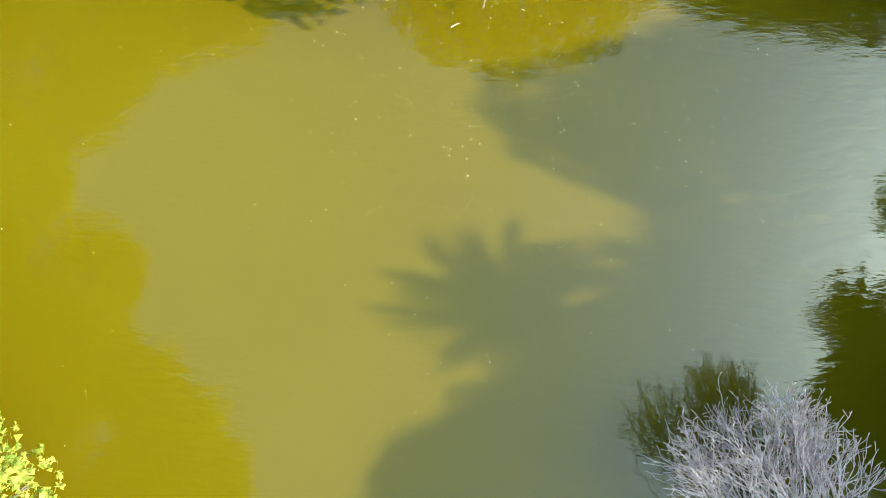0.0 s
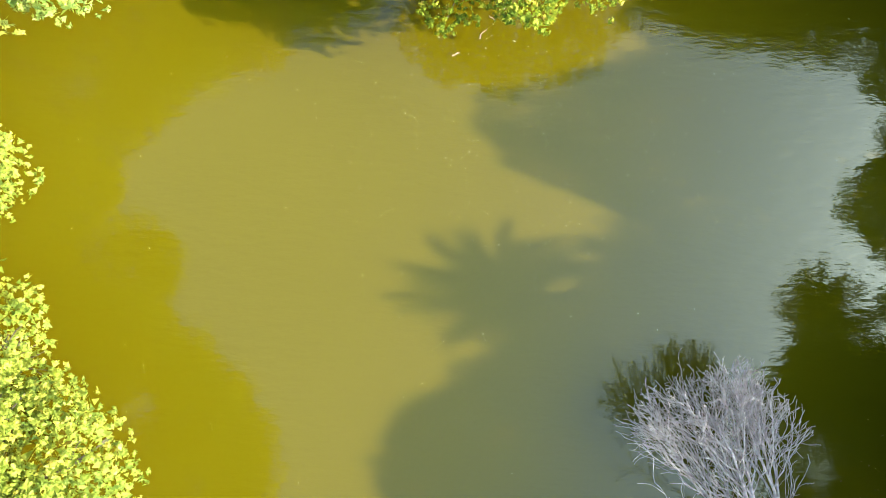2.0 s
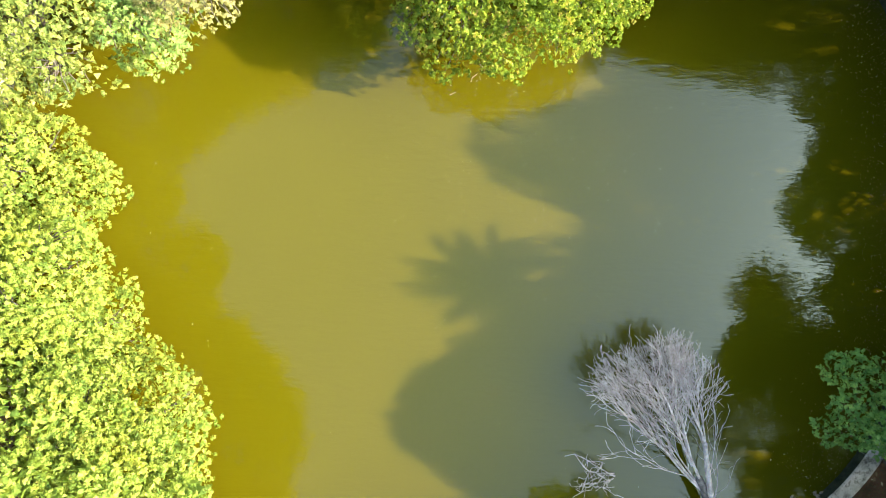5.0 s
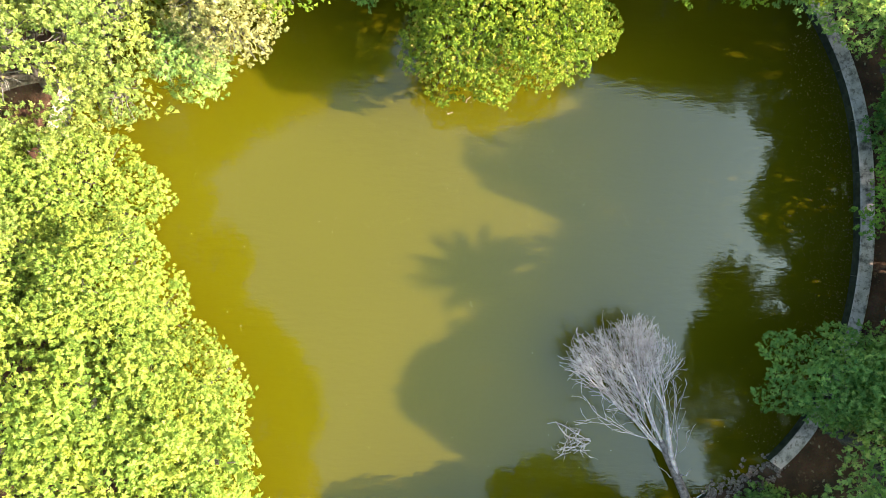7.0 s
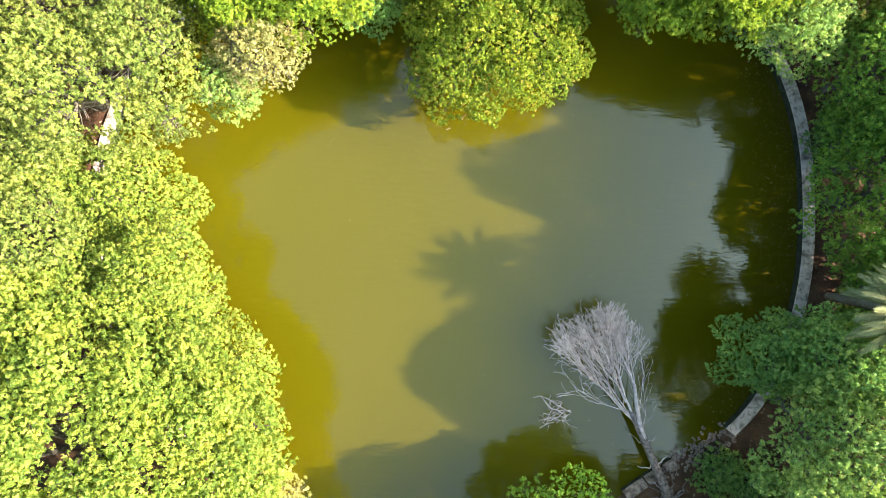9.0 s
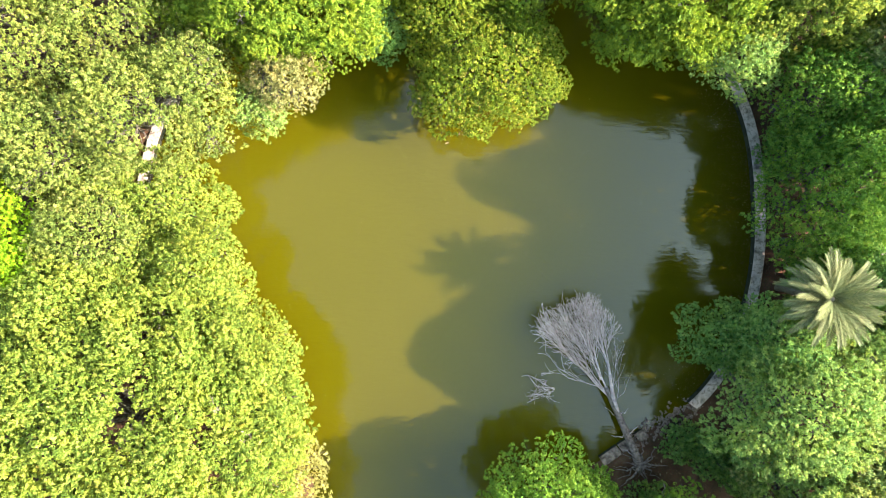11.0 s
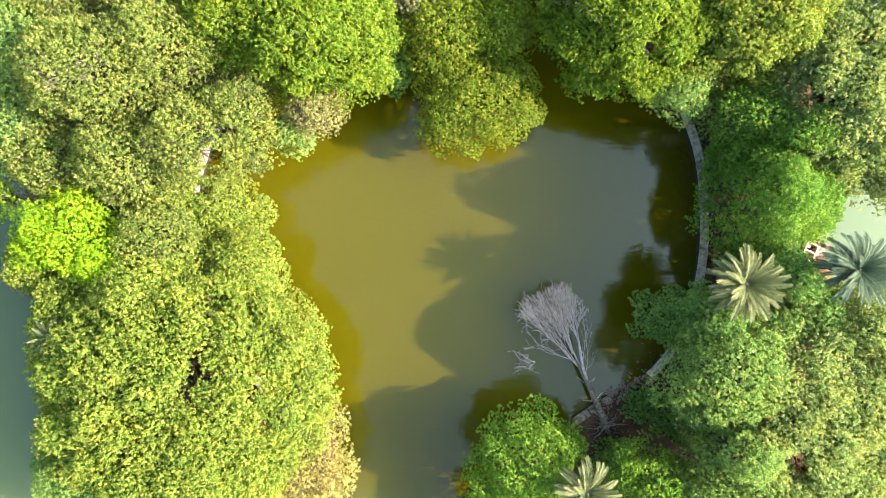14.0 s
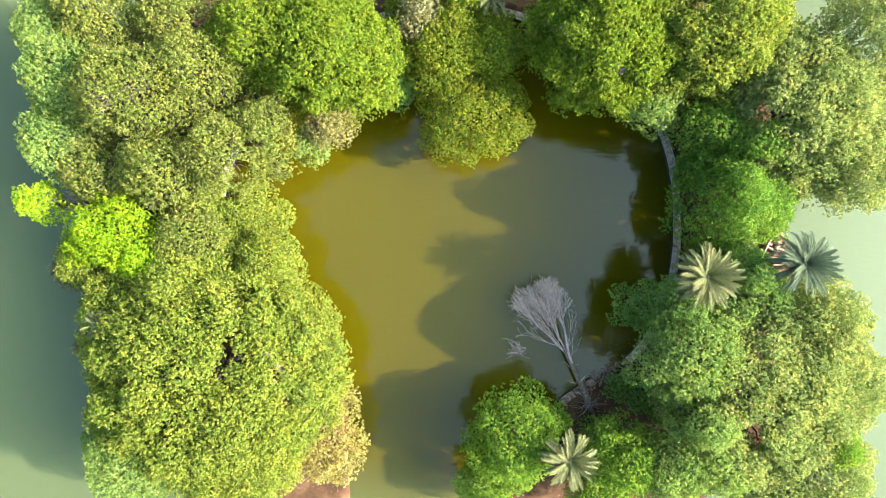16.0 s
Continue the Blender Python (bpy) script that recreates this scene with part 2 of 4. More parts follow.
def land(x, y):
    """How far inside the land a place lies, in metres; minus in the water."""
    a, r = np.degrees(np.arctan2(y - CY, x - CX)), np.hypot(x - CX, y - CY)
    d = np.minimum(r - inner(a) - 0.3, outer(a) - r)
    return np.where(y < -10, np.minimum(d, -np.where(y < -12, 6.0 - np.abs(x + 2.4), -9.0)), d)


def ground_height(x, y):
    d = land(x, y)
    far = np.hypot(x, y)
    h = np.clip(d * 0.9, -1.2, 0.36) + 0.05 * np.sin(1.7 * x + 0.6 * y) * np.cos(1.3 * y - 0.4 * x) * (d > 0.4)
    return np.where(far > 150, np.clip((far - 165) * 0.05, -1.2, 2.0), h)


# ---- the large structure ----
xs = np.concatenate([[-600, -400, -300, -220, -170, -150, -120, -80, -60], np.arange(-46, 46.01, 0.4), [60, 80, 120, 150, 170, 220, 300, 400, 600]])
ys = np.concatenate([[-600, -400, -300, -220, -170, -150, -120, -80, -60], np.arange(-42, 42.01, 0.4), [60, 80, 120, 150, 170, 220, 300, 400, 600]])
gx, gy = np.meshgrid(xs, ys)
gz = ground_height(gx, gy)
nx, ny = len(xs), len(ys)
idx = np.arange(nx * ny).reshape(ny, nx)
faces = np.stack([idx[:-1, :-1], idx[:-1, 1:], idx[1:, 1:], idx[1:, :-1]], -1).reshape(-1, 4)
me = bpy.data.meshes.new("ground")
me.from_pydata(np.stack([gx.ravel(), gy.ravel(), gz.ravel()], 1).tolist(), [], faces.tolist())
me.polygons.foreach_set("use_smooth", np.ones(len(faces), dtype=bool))
tagged(part("ground", me, SOIL), "reddish bare soil of the ring of land", "ground", kind="structure")
bm = bmesh.new()
bmesh.ops.create_grid(bm, x_segments=4, y_segments=4, size=600)
tagged(part("water", bm, WATER), "murky olive-yellow pond water, calm with faint ripples", "water", kind="structure")

# the kerb round the pond: blocks of weathered concrete
kerb = empty("kerb", CX, CY, 0, "weathered grey concrete kerb round the pond", "kerb", kind="structure")
KERB_BLOCKS = []
rng = np.random.default_rng(5)
a = -37.6          # south of it the kerb has broken down to rubble
while a < 222:
    step = math.degrees(2.4 / float(inner((a + 180) % 360 - 180)))
    KERB_BLOCKS.append((a, step))
    a += step
KERB_BLOCKS += [(-58.2, 4.3), (-53.6, 3.0), (-49.6, 1.9)]          # broken lengths at the foot of the dead tree


def kerb_block(a0, step):
    """A block of the kerb between two bearings, with worn top edges."""
    bm = bmesh.new()
    n, rows = 6, []
    gap = step * 0.003
    for i in range(n + 1):
        a1 = a0 + gap + (step - 2 * gap) * i / n
        r0 = float(inner((a1 + 180) % 360 - 180))
        c, s = math.cos(radians(a1)), math.sin(radians(a1))
        prof = [(r0 - 0.05, -0.8), (r0, 0.47), (r0 + 0.03, 0.50), (r0 + 0.10, 0.505), (r0 + 0.12, 0.49), (r0 + 0.50, 0.495), (r0 + 0.52, 0.51), (r0 + 0.64, 0.505), (r0 + 0.67, 0.47), (r0 + 0.68, -0.2)]
        rows.append([bm.verts.new((r * c, r * s, z)) for r, z in prof])
    for u, v in zip(rows, rows[1:]):
        for k in range(len(u) - 1):
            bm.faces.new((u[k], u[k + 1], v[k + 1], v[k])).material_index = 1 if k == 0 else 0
    bm.faces.new(rows[0][::-1])
    bm.faces.new(rows[-1])
    bmesh.ops.recalc_face_normals(bm, faces=bm.faces)
    return bm


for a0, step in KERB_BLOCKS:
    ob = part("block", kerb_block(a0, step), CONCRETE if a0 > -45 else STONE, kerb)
    ob.data.materials.append(DARK_CONCRETE)
    ob.location = (0, 0, float(rng.normal(0, 0.008)) - (0.2 if a0 < -45 else 0))

# ---- trees ----


def unit(v):
    return v / (np.linalg.norm(v, axis=1, keepdims=True) + 1e-9)


def leaf_rosettes(points, normals, rng, leaves, length, width, spread=0.02):
    """A tuft of leaves at each point, domed round its normal: n x 3 x 3. Some leaves radiate, more lie over the dome."""
    n = len(points) * leaves
    p, nm = np.repeat(points, leaves, 0), np.repeat(normals, leaves, 0)
    t = unit(np.cross(nm, rng.normal(size=(n, 3))))
    lift = rng.uniform(0.0, 1.4, (n, 1))
    d = t * np.cos(lift) + nm * np.sin(lift)
    size = rng.uniform(0.75, 1.25, (n, 1)) * np.repeat(rng.uniform(0.75, 1.25, (len(points), 1)), leaves, 0)
    ll, w = length * size, width * size
    p = p + rng.normal(0, spread, (n, 3))
    # radiating leaves
    s = unit(np.cross(d, nm))
    up = np.cross(s, d)
    roll = rng.normal(0, 0.5, (n, 1))
    s = s * np.cos(roll) + up * np.sin(roll)
    out = np.stack([p + d * ll * 0.3 + s * w * 0.5, p + d * ll * 0.3 - s * w * 0.5, p + d * ll * 1.25 - up * ll * 0.1], 1)
    # leaves over the dome
    if leaves > 1:
        d2 = unit(d + rng.normal(0, 0.18, (n, 3)))
        axis = unit(d2 * np.sum(d2 * nm, 1, keepdims=True) - nm + t * 0.2)
        axis = unit(axis - d2 * np.sum(axis * d2, 1, keepdims=True))
        side = np.cross(d2, axis)
        c = p + d2 * ll * 0.85
        cap = np.stack([c - axis * ll * 0.5 - side * w * 0.5, c - axis * ll * 0.4 + side * w * 0.55, c + axis * ll * 0.5 - d2 * ll * 0.15], 1)
        out = np.where((rng.random(n) < 0.6)[:, None, None], cap, out)
    return out


def crown_points(R, H, rng, tuft, squash=(1, 1), lobe=0.85, sparse=0.0, low=-0.35, peak=False):
    """Twig ends over a crown of uneven rounded boughs, one tuft to each cell of a loose lattice: an upper dome of radii R and height H."""
    r0 = lobe * (0.35 + 0.65 * min(R / 4.0, 1.0)) * (1.0 + 0.05 * max(0, R - 4))
    area = 2 * math.pi * R * (0.4 * R + 0.6 * H) * (1 - 0.6 * low)
    nl = int(np.clip(area / (1.0 * r0 * r0), 18, 460))
    p1, p2, p3 = rng.uniform(0, 6.28, 3)
    uneven = min(1.0, 4.0 / R)
    lobes = []
    for i in range(nl):
        f = (i + 0.5) / nl
        zz = 1 - f * (1 - low)
        rr = (1 - max(zz, 0)) ** 0.62 if peak else math.sqrt(max(0, 1 - max(zz, 0) ** 2))
        a = i * 2.399963 + rng.normal(0, 0.35)
        k = 1 - (r0 / R) * rng.uniform(0.7, 1.9)
        swell = 1 + uneven * (0.09 * math.sin(2 * a + p1) + 0.07 * math.sin(3 * a + p2) + 0.06 * math.sin(7 * a + p3)) * rr
        rise = 1 + 0.06 * uneven * math.sin(3 * a + 4 * rr + p2)
        lobes.append((R * squash[0] * rr * k * swell * math.cos(a), R * squash[1] * rr * k * swell * math.sin(a), (H - r0 * 0.7) * zz * rise * rng.uniform(0.74 + 0.10 * (1 - uneven), 1.0) if zz > 0 else H * zz * 0.6))
    lobes = np.array(lobes)
    rad = r0 * rng.uniform(0.5, 1.3, nl)
    flat = np.array([1, 1, 0.82])
    pts, nms = [], []
    for c, r in zip(lobes, rad):
        k = int(4 * math.pi * r * r * 1.4 / (tuft * tuft))
        d = unit(rng.normal(size=(k, 3)))
        d[:, 2] = np.where(d[:, 2] < -0.35, -d[:, 2], d[:, 2])
        rr = r * rng.uniform(0.86, 1.10, (k, 1)) * (1 + 0.14 * np.sin(5 * d[:, :1] + 7 * d[:, 1:2] + c[0]))
        pts.append(c + d * rr * flat)
        nms.append(d)
    pts, nms = np.concatenate(pts), np.concatenate(nms)
    keep = np.ones(len(pts), bool)
    for c, r in zip(lobes, rad):
        keep &= (((pts - c) / flat) ** 2).sum(1) > (r * 0.80) ** 2
    if sparse:
        q = np.sin(pts[:, 0] * 2.1 + 1) * np.sin(pts[:, 1] * 2.4 + 2) + np.sin(pts[:, 2] * 2 + pts[:, 0])
        keep &= (q + rng.normal(0, 0.6, len(pts))) > (-1.6 + 1.8 * sparse)
    # most leaves sit in the lit outer metre of the crown
    cell = np.floor(pts[:, :2] / 0.4).astype(int) + 75
    key = cell[:, 0] * 150 + cell[:, 1]
    highest = np.full(22500, -1e9)
    np.maximum.at(highest, key, pts[:, 2])
    keep &= (highest[key] - pts[:, 2] < 0.8) | (rng.random(len(pts)) < 0.2)
    pts, nms = pts[keep], nms[keep]
    # one tuft to a cell, so that tufts stand apart
    c3 = np.floor(pts / tuft + 0.25 * np.sin(pts[:, [1, 2, 0]] * 3.1)).astype(np.int64) + 500
    _, first = np.unique(c3[:, 0] * 1000003 + c3[:, 1] * 1009 + c3[:, 2], return_index=True)
    pts, nms = pts[first], nms[first] + np.array([0, 0, 0.75])
    nms /= np.linalg.norm(nms, axis=1, keepdims=True)
    # an inner layer of broader leaf sprays, which closes the boughs; coloured darker as painted shade
    ins, inn = [], []
    for c, r in zip(lobes, rad):
        k = int((0 if sparse > 0.5 else 18 - 12 * min(sparse, 1) + 9 * (R > 5)) * 4 * math.pi * r * r * 0.62)
        d = unit(rng.normal(size=(k, 3)))
        ins.append(c + d * r * rng.uniform(0.45, 0.72, (k, 1)) * flat)
        inn.append(d)
    ins, inn = np.concatenate(ins), np.concatenate(inn)
    ok = np.ones(len(ins), bool)
    for c, r in zip(lobes, rad):
        ok &= (((ins - c) / flat) ** 2).sum(1) > (r * 0.42) ** 2
    cell = np.floor(ins[:, :2] / 0.4).astype(int) + 75
    ok &= (highest[cell[:, 0] * 150 + cell[:, 1]] - ins[:, 2] < 1.8) | (rng.random(len(ins)) < 0.3)
    return pts, nms, lobes, rad, ins[ok], inn[ok]


def leaves_mesh(name, tri, tufts):
    """One mesh of small three-cornered leaves, with each leaf's tuft value."""
    n = len(tri)
    me = bpy.data.meshes.new(name)
    me.vertices.add(n * 3)
    me.vertices.foreach_set("co", tri.astype(np.float32).ravel())
    me.loops.add(n * 3)
    me.loops.foreach_set("vertex_index", np.arange(n * 3, dtype=np.int32))
    me.polygons.add(n)
    me.polygons.foreach_set("loop_start", np.arange(0, n * 3, 3, dtype=np.int32))
    me.update(calc_edges=True)
    me.attributes.new("tuft", "FLOAT", "FACE").data.foreach_set("value", tufts.astype(np.float32))
    return me


TREE_GROUP = "trees on the ring of land"
CROWNS = []


def tree(cx, cy, R, top, style, label, seed, mid=0.55, squash=(1.0, 1.0), tuft=0.255, leaves=13, leaf=(0.105, 0.075), sparse=0.0, base=None, name="tree", category="tree", lobe=0.85, peak=False, low=-0.35):
    """A broad-leaved tree: bent trunk, limbs to the boughs, and a crown of leaf rosettes. cx, cy: the crown's middle."""
    rng = np.random.default_rng(seed)
    if base is None:
        a, r = math.degrees(math.atan2(cy - CY, cx - CX)), math.hypot(cx - CX, cy - CY)
        rr = min(max(r, float(inner(a)) + 1.1), max(float(outer(a)) - 1.0, float(inner(a)) + 1.2))
        base = (CX + (cx - CX) * rr / max(r, 0.1), CY + (cy - CY) * rr / max(r, 0.1))
    bx, by = base
    bz = float(ground_height(np.array(bx), np.array(by))) - 0.08
    zc = top * mid
    H = top - zc
    thing = empty(name, bx, by, bz, label, category, TREE_GROUP if category == "tree" else "")
    off = np.array([cx - bx, cy - by, zc - bz])
    pts, nms, lobes, rad, ins, inn = crown_points(R, H, rng, tuft, squash, lobe, sparse, low, peak)
    floor_z = 0.5
    here = np.array([cx, cy, zc])

    def free(q):
        """Leaves grow only where no earlier crown already fills the space."""
        ok = np.ones(len(q), bool)
        for c, e in CROWNS:
            if math.hypot(c[0] - cx, c[1] - cy) < e[0] + R * 1.2:
                ok &= (((q + here - c) / e) ** 2).sum(1) > 0.5
        return ok

    open_pts, open_ins = free(pts), free(ins)
    pts, nms, ins, inn = pts[open_pts], nms[open_pts], ins[open_ins], inn[open_ins]
    if sparse < 0.4 and category == "tree":
        CROWNS.append((here, np.array([R * squash[0], R * squash[1], H])))

    def lane(q):
        """Where the boughs of the two rows of trees part over the kerb and leave it bare, plus an added slot for
        sunlight.
        """
        w = q + np.array([cx, cy, zc])
        bare = np.zeros(len(q), bool)
        for y, half in ((8.8, 0.28), (6.7, 0.5), (5.5, 0.3), (4.2, 0.3), (-4.1, 0.2)):
            kb = 180 - math.degrees(math.asin((y - CY) / 18.9))
            kx = CX + (float(inner((kb + 180) % 360 - 180)) + 0.3) * math.cos(radians(kb))
            d = w - np.array([kx, y, 0.5])
            wave = half + 0.08 * rng.normal(size=len(q))
            up = (np.abs(d[:, 1] + y * d[:, 2] / 40) < wave) & (d[:, 0] > -kx * d[:, 2] / 44 - 0.25) & (d[:, 0] < -kx * d[:, 2] / 35 + 0.3)
            # opening cut along the sun's direction, so that sunlight falls on the kerb
            sunward = (np.abs(d[:, 1] + 0.153 * d[:, 2]) < wave + 0.15) & (np.abs(d[:, 0] - 1.593 * d[:, 2]) < 0.75) & (d[:, 2] < 6.5)
            bare |= up | sunward
        return bare

    if cx < -9 and -14 < cy < 16:
        cut, cut_in = lane(pts), lane(ins)
        pts, nms, ins, inn = pts[~cut], nms[~cut], ins[~cut_in], inn[~cut_in]
    small = leaf_rosettes(pts + off, nms, rng, leaves, *leaf)
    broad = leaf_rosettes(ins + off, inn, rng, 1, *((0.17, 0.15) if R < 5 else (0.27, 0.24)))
    # inner sprays draw only the darker leaf colours: shade painted inside the crown
    small_tuft, shaded_tuft = np.repeat(rng.random(len(pts)), leaves), rng.random(len(ins)) * 0.5
    crown, tufts = np.concatenate([small, broad]), np.concatenate([small_tuft, shaded_tuft])
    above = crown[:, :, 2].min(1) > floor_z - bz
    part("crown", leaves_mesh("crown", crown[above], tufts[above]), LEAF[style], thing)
    tr = max(0.06, 0.028 * top * (0.6 + 0.08 * min(R, 6)))
    fork = Vector((off[0] * 0.55, off[1] * 0.55, max(0.25, zc * 0.55)))
    trunk = bent((0, 0, 0), fork, rng, 5, 0.05)
    part("trunk", tube(bmesh.new(), trunk, np.linspace(tr * 1.25, tr * 0.75, len(trunk)), 8), BARK, thing)
    order = np.argsort(-rad)[: int(min(14, 5 + R * 1.6))]
    for i in order:
        tip = Vector(lobes[i] + off)
        line = bent(fork, tip, rng, 5, 0.07, 0.05)
        bm = tube(bmesh.new(), line, np.linspace(tr * 0.6, tr * 0.12, len(line)), 5)
        for _ in range(14 if sparse > 0.25 else 5):
            q = Vector(rng.normal(size=3)).normalized() * float(rad[i]) * (1.08 if sparse > 0.25 else 0.9)
            q.z = abs(q.z) * 0.8
            tw = bent(line[3].lerp(tip, float(rng.uniform(0.1, 0.9))), tip + q, rng, 3, 0.12)
            tube(bm, tw, np.linspace(tr * 0.16, 0.012, len(tw)), 4)
        part("limb", bm, BARK, thing)
    return thing


tree(-17.4, -9.6, 9.2, 12.0, "yellowgreen", "very broad yellow-green leafy tree with a dense domed crown", 103, mid=0.5, squash=(1.05, 0.97))
tree(-15.6, -16.4, 4.4, 10.2, "yellowgreen", "dense yellow-green leafy tree by the pond", 369, mid=0.55, squash=(1.08, 0.92))
tree(-23.6, -15.4, 4.3, 9.4, "soft", "dense green leafy tree beside the lake", 141, mid=0.5, squash=(0.95, 1.05))
tree(-11.6, -6.5, 3.2, 8.2, "yellowgreen", "small yellow-green tree leaning over the water", 454, mid=0.5, tuft=0.23, leaf=(0.095, 0.07), low=-0.75)
tree(-9.5, -15.2, 3.75, 6.4, "straw", "thinning tree with dry straw-yellow leaves", 362, mid=0.55, squash=(0.81, 1.19), sparse=0.3, leaf=(0.11, 0.065))
tree(-13.2, -1.3, 2.4, 8.0, "yellowgreen", "yellow-green leafy tree at the water's edge", 419, mid=0.68, tuft=0.23, leaf=(0.095, 0.07), low=-0.75)
tree(-15.6, 2.5, 3.1, 6.8, "yellowgreen", "yellow-green leafy tree at the water's edge", 911, mid=0.42, squash=(1.06, 0.94), sparse=0.1, tuft=0.23, leaf=(0.095, 0.07), low=-0.75)
tree(-18.77, 0.46, 3.24, 9.4, "olive", "olive-green leafy tree in the ring of trees", 896, mid=0.55, sparse=0.28, lobe=0.75)
tree(-19.2, -2.9, 3.3, 10.6, "yellowgreen", "yellow-green leafy tree in the ring of trees", 834, mid=0.5, squash=(1.15, 0.85))
tree(-23.8, 0.9, 3.7, 9.6, "lime", "bright lime-green leafy tree", 618, mid=0.65, squash=(1.1, 0.78), sparse=0.2, lobe=0.95)
tree(-21.9, -1.0, 1.9, 9.6, "lime", "bright lime-green leafy tree beside the lake", 386, mid=0.65, squash=(1.1, 0.9), sparse=0.2)
tree(-25.29, -4.92, 2.15, 8.2, "yellowgreen", "yellow-green leafy tree by the lake", 583, mid=0.55, squash=(1.05, 0.95))
tree(-29.6, 3.4, 1.4, 9.4, "lime", "small bright lime-green tree by the lake", 67, mid=0.6, squash=(0.8, 1.3), sparse=0.2)
tree(-24.49, -3.75, 2.60, 8.6, "yellowgreen", "yellow-green leafy tree among others", 359, mid=0.5, squash=(1.05, 0.95))
tree(-15.6, 6.6, 3.4, 11.6, "olive", "thinning olive-brown leafy tree", 328, mid=0.5, sparse=0.35, lobe=0.75)
tree(-12.9, 8.2, 3.2, 9.8, "olive", "thinning olive-green leafy tree", 398, mid=0.5, squash=(0.88, 1.12), sparse=0.30, lobe=0.75)
tree(-20.0, 5.5, 3.4, 11.0, "olive", "olive-green leafy tree with brownish twigs", 18, mid=0.55, squash=(1.06, 0.94), sparse=0.35, lobe=0.75)
tree(-25.21, 5.74, 3.03, 9.5, "olive", "olive-green leafy tree with thin foliage", 245, mid=0.55, squash=(1.07, 0.93), sparse=0.30, lobe=0.75)
tree(-28.0, 7.7, 2.95, 10.0, "soft", "green leafy tree at the lake shore", 959, mid=0.55, squash=(0.98, 1.02))
tree(-21.4, 10.6, 4.0, 13.4, "olive", "tall olive-green leafy tree", 799, mid=0.55, squash=(1.06, 0.94), sparse=0.30, lobe=0.75)
tree(-26.3, 12.3, 3.51, 11.4, "soft", "tall green leafy tree by the lake", 536, mid=0.6, squash=(0.94, 1.06))
tree(-17.39, 12.22, 3.41, 12.0, "olive", "tall olive-green leafy tree", 152, mid=0.6, sparse=0.30, lobe=0.75)
tree(-27.7, 15.3, 3.06, 10.5, "soft", "green leafy tree by the lake", 378, mid=0.6, squash=(0.9, 1.1))
tree(-24.38, 16.58, 3.12, 11.5, "olive", "tall olive-green leafy tree", 653, mid=0.6, squash=(1.06, 0.94), sparse=0.28, lobe=0.75)
tree(-18.76, 16.12, 3.04, 11.0, "olive", "olive-green leafy tree in the ring", 766, mid=0.6, squash=(0.97, 1.03), sparse=0.28, lobe=0.75)
tree(-13.04, 14.77, 3.74, 11.2, "bright", "fresh bright green leafy tree", 142, mid=0.58)
tree(-8.3, 13.7, 5.4, 12.1, "bright", "broad fresh bright green leafy tree overhanging the pond", 385, mid=0.52, squash=(1.08, 0.92))
tree(-8.12, 8.75, 1.99, 8.2, "tan", "sparse pale tree with dry tan leaves", 11, mid=0.6, squash=(1.06, 0.94), sparse=0.45, leaf=(0.10, 0.06))
tree(-10.04, 7.45, 1.71, 6.4, "soft", "sparse green shrub over the water", 213, mid=0.6, squash=(1.07, 0.93), sparse=0.35, leaf=(0.10, 0.06))
tree(2.65, 9.37, 4.11, 6.8, "flower", "round yellow-green tree with small reddish flower clusters, over the pond", 582, mid=0.5, squash=(1.12, 0.88), tuft=0.23, leaf=(0.095, 0.07))
tree(0.57, 14.21, 3.39, 8.0, "flower", "yellow-green tree leaning over the pond", 718, mid=0.55, squash=(1.03, 0.97))
tree(4.08, 14.39, 3.04, 7.0, "bright", "green leafy tree leaning over the pond", 281, mid=0.5, squash=(0.9, 1.1))
tree(-2.63, 17.82, 1.63, 6.5, "bright", "fresh green leafy tree behind the kerb", 215, mid=0.55, squash=(0.92, 1.08))
tree(1.74, 17.69, 2.22, 7.2, "flower", "yellow-green tree behind the kerb", 876, mid=0.55, squash=(1.16, 0.84))
tree(-3.51, 12.19, 1.81, 5.2, "deep", "dark green bush by the pond", 868, mid=0.5, squash=(0.94, 1.06))
tree(-1.28, 16.61, 1.97, 8.4, "pale", "pale grey-green sparse tree", 620, mid=0.6, squash=(0.87, 1.13), sparse=0.3)
tree(12.4, 14.1, 6.0, 12.2, "bright", "broad domed green leafy tree overhanging the pond", 26, mid=0.5, squash=(1.02, 0.9))
tree(19.4, 14.2, 5.6, 12.8, "yellowgreen", "broad domed yellow-green leafy tree", 150, mid=0.55, squash=(1.05, 0.9))
tree(15.57, 9.26, 2.13, 8.6, "soft", "pale thin bush overhanging the kerb", 550, mid=0.65, squash=(1.17, 0.83), sparse=0.3, leaf=(0.12, 0.065))
tree(26.2, 8.4, 6.0, 11.8, "pollen", "broad domed pale green leafy tree", 803, mid=0.52, squash=(0.98, 1.05))
tree(30.65, 13.45, 3.90, 11.5, "pollen", "broad pale green leafy tree", 653, mid=0.6, squash=(0.9, 1.1))
tree(30.0, 4.67, 3.60, 10.5, "pollen", "rounded green leafy tree by the lake", 312, mid=0.55, squash=(0.98, 1.02))
tree(20.47, 7.72, 2.99, 9.2, "rich", "dark green leafy tree in shade", 803, mid=0.5, squash=(1.1, 0.9), sparse=0.3)
tree(23.05, 6.16, 2.82, 10.4, "rich", "dark green leafy tree in shade", 712, mid=0.5, squash=(1.07, 0.93))
tree(23.03, 2.04, 3.15, 9.6, "rich", "dense green leafy tree", 989, mid=0.55, squash=(1.03, 0.97))
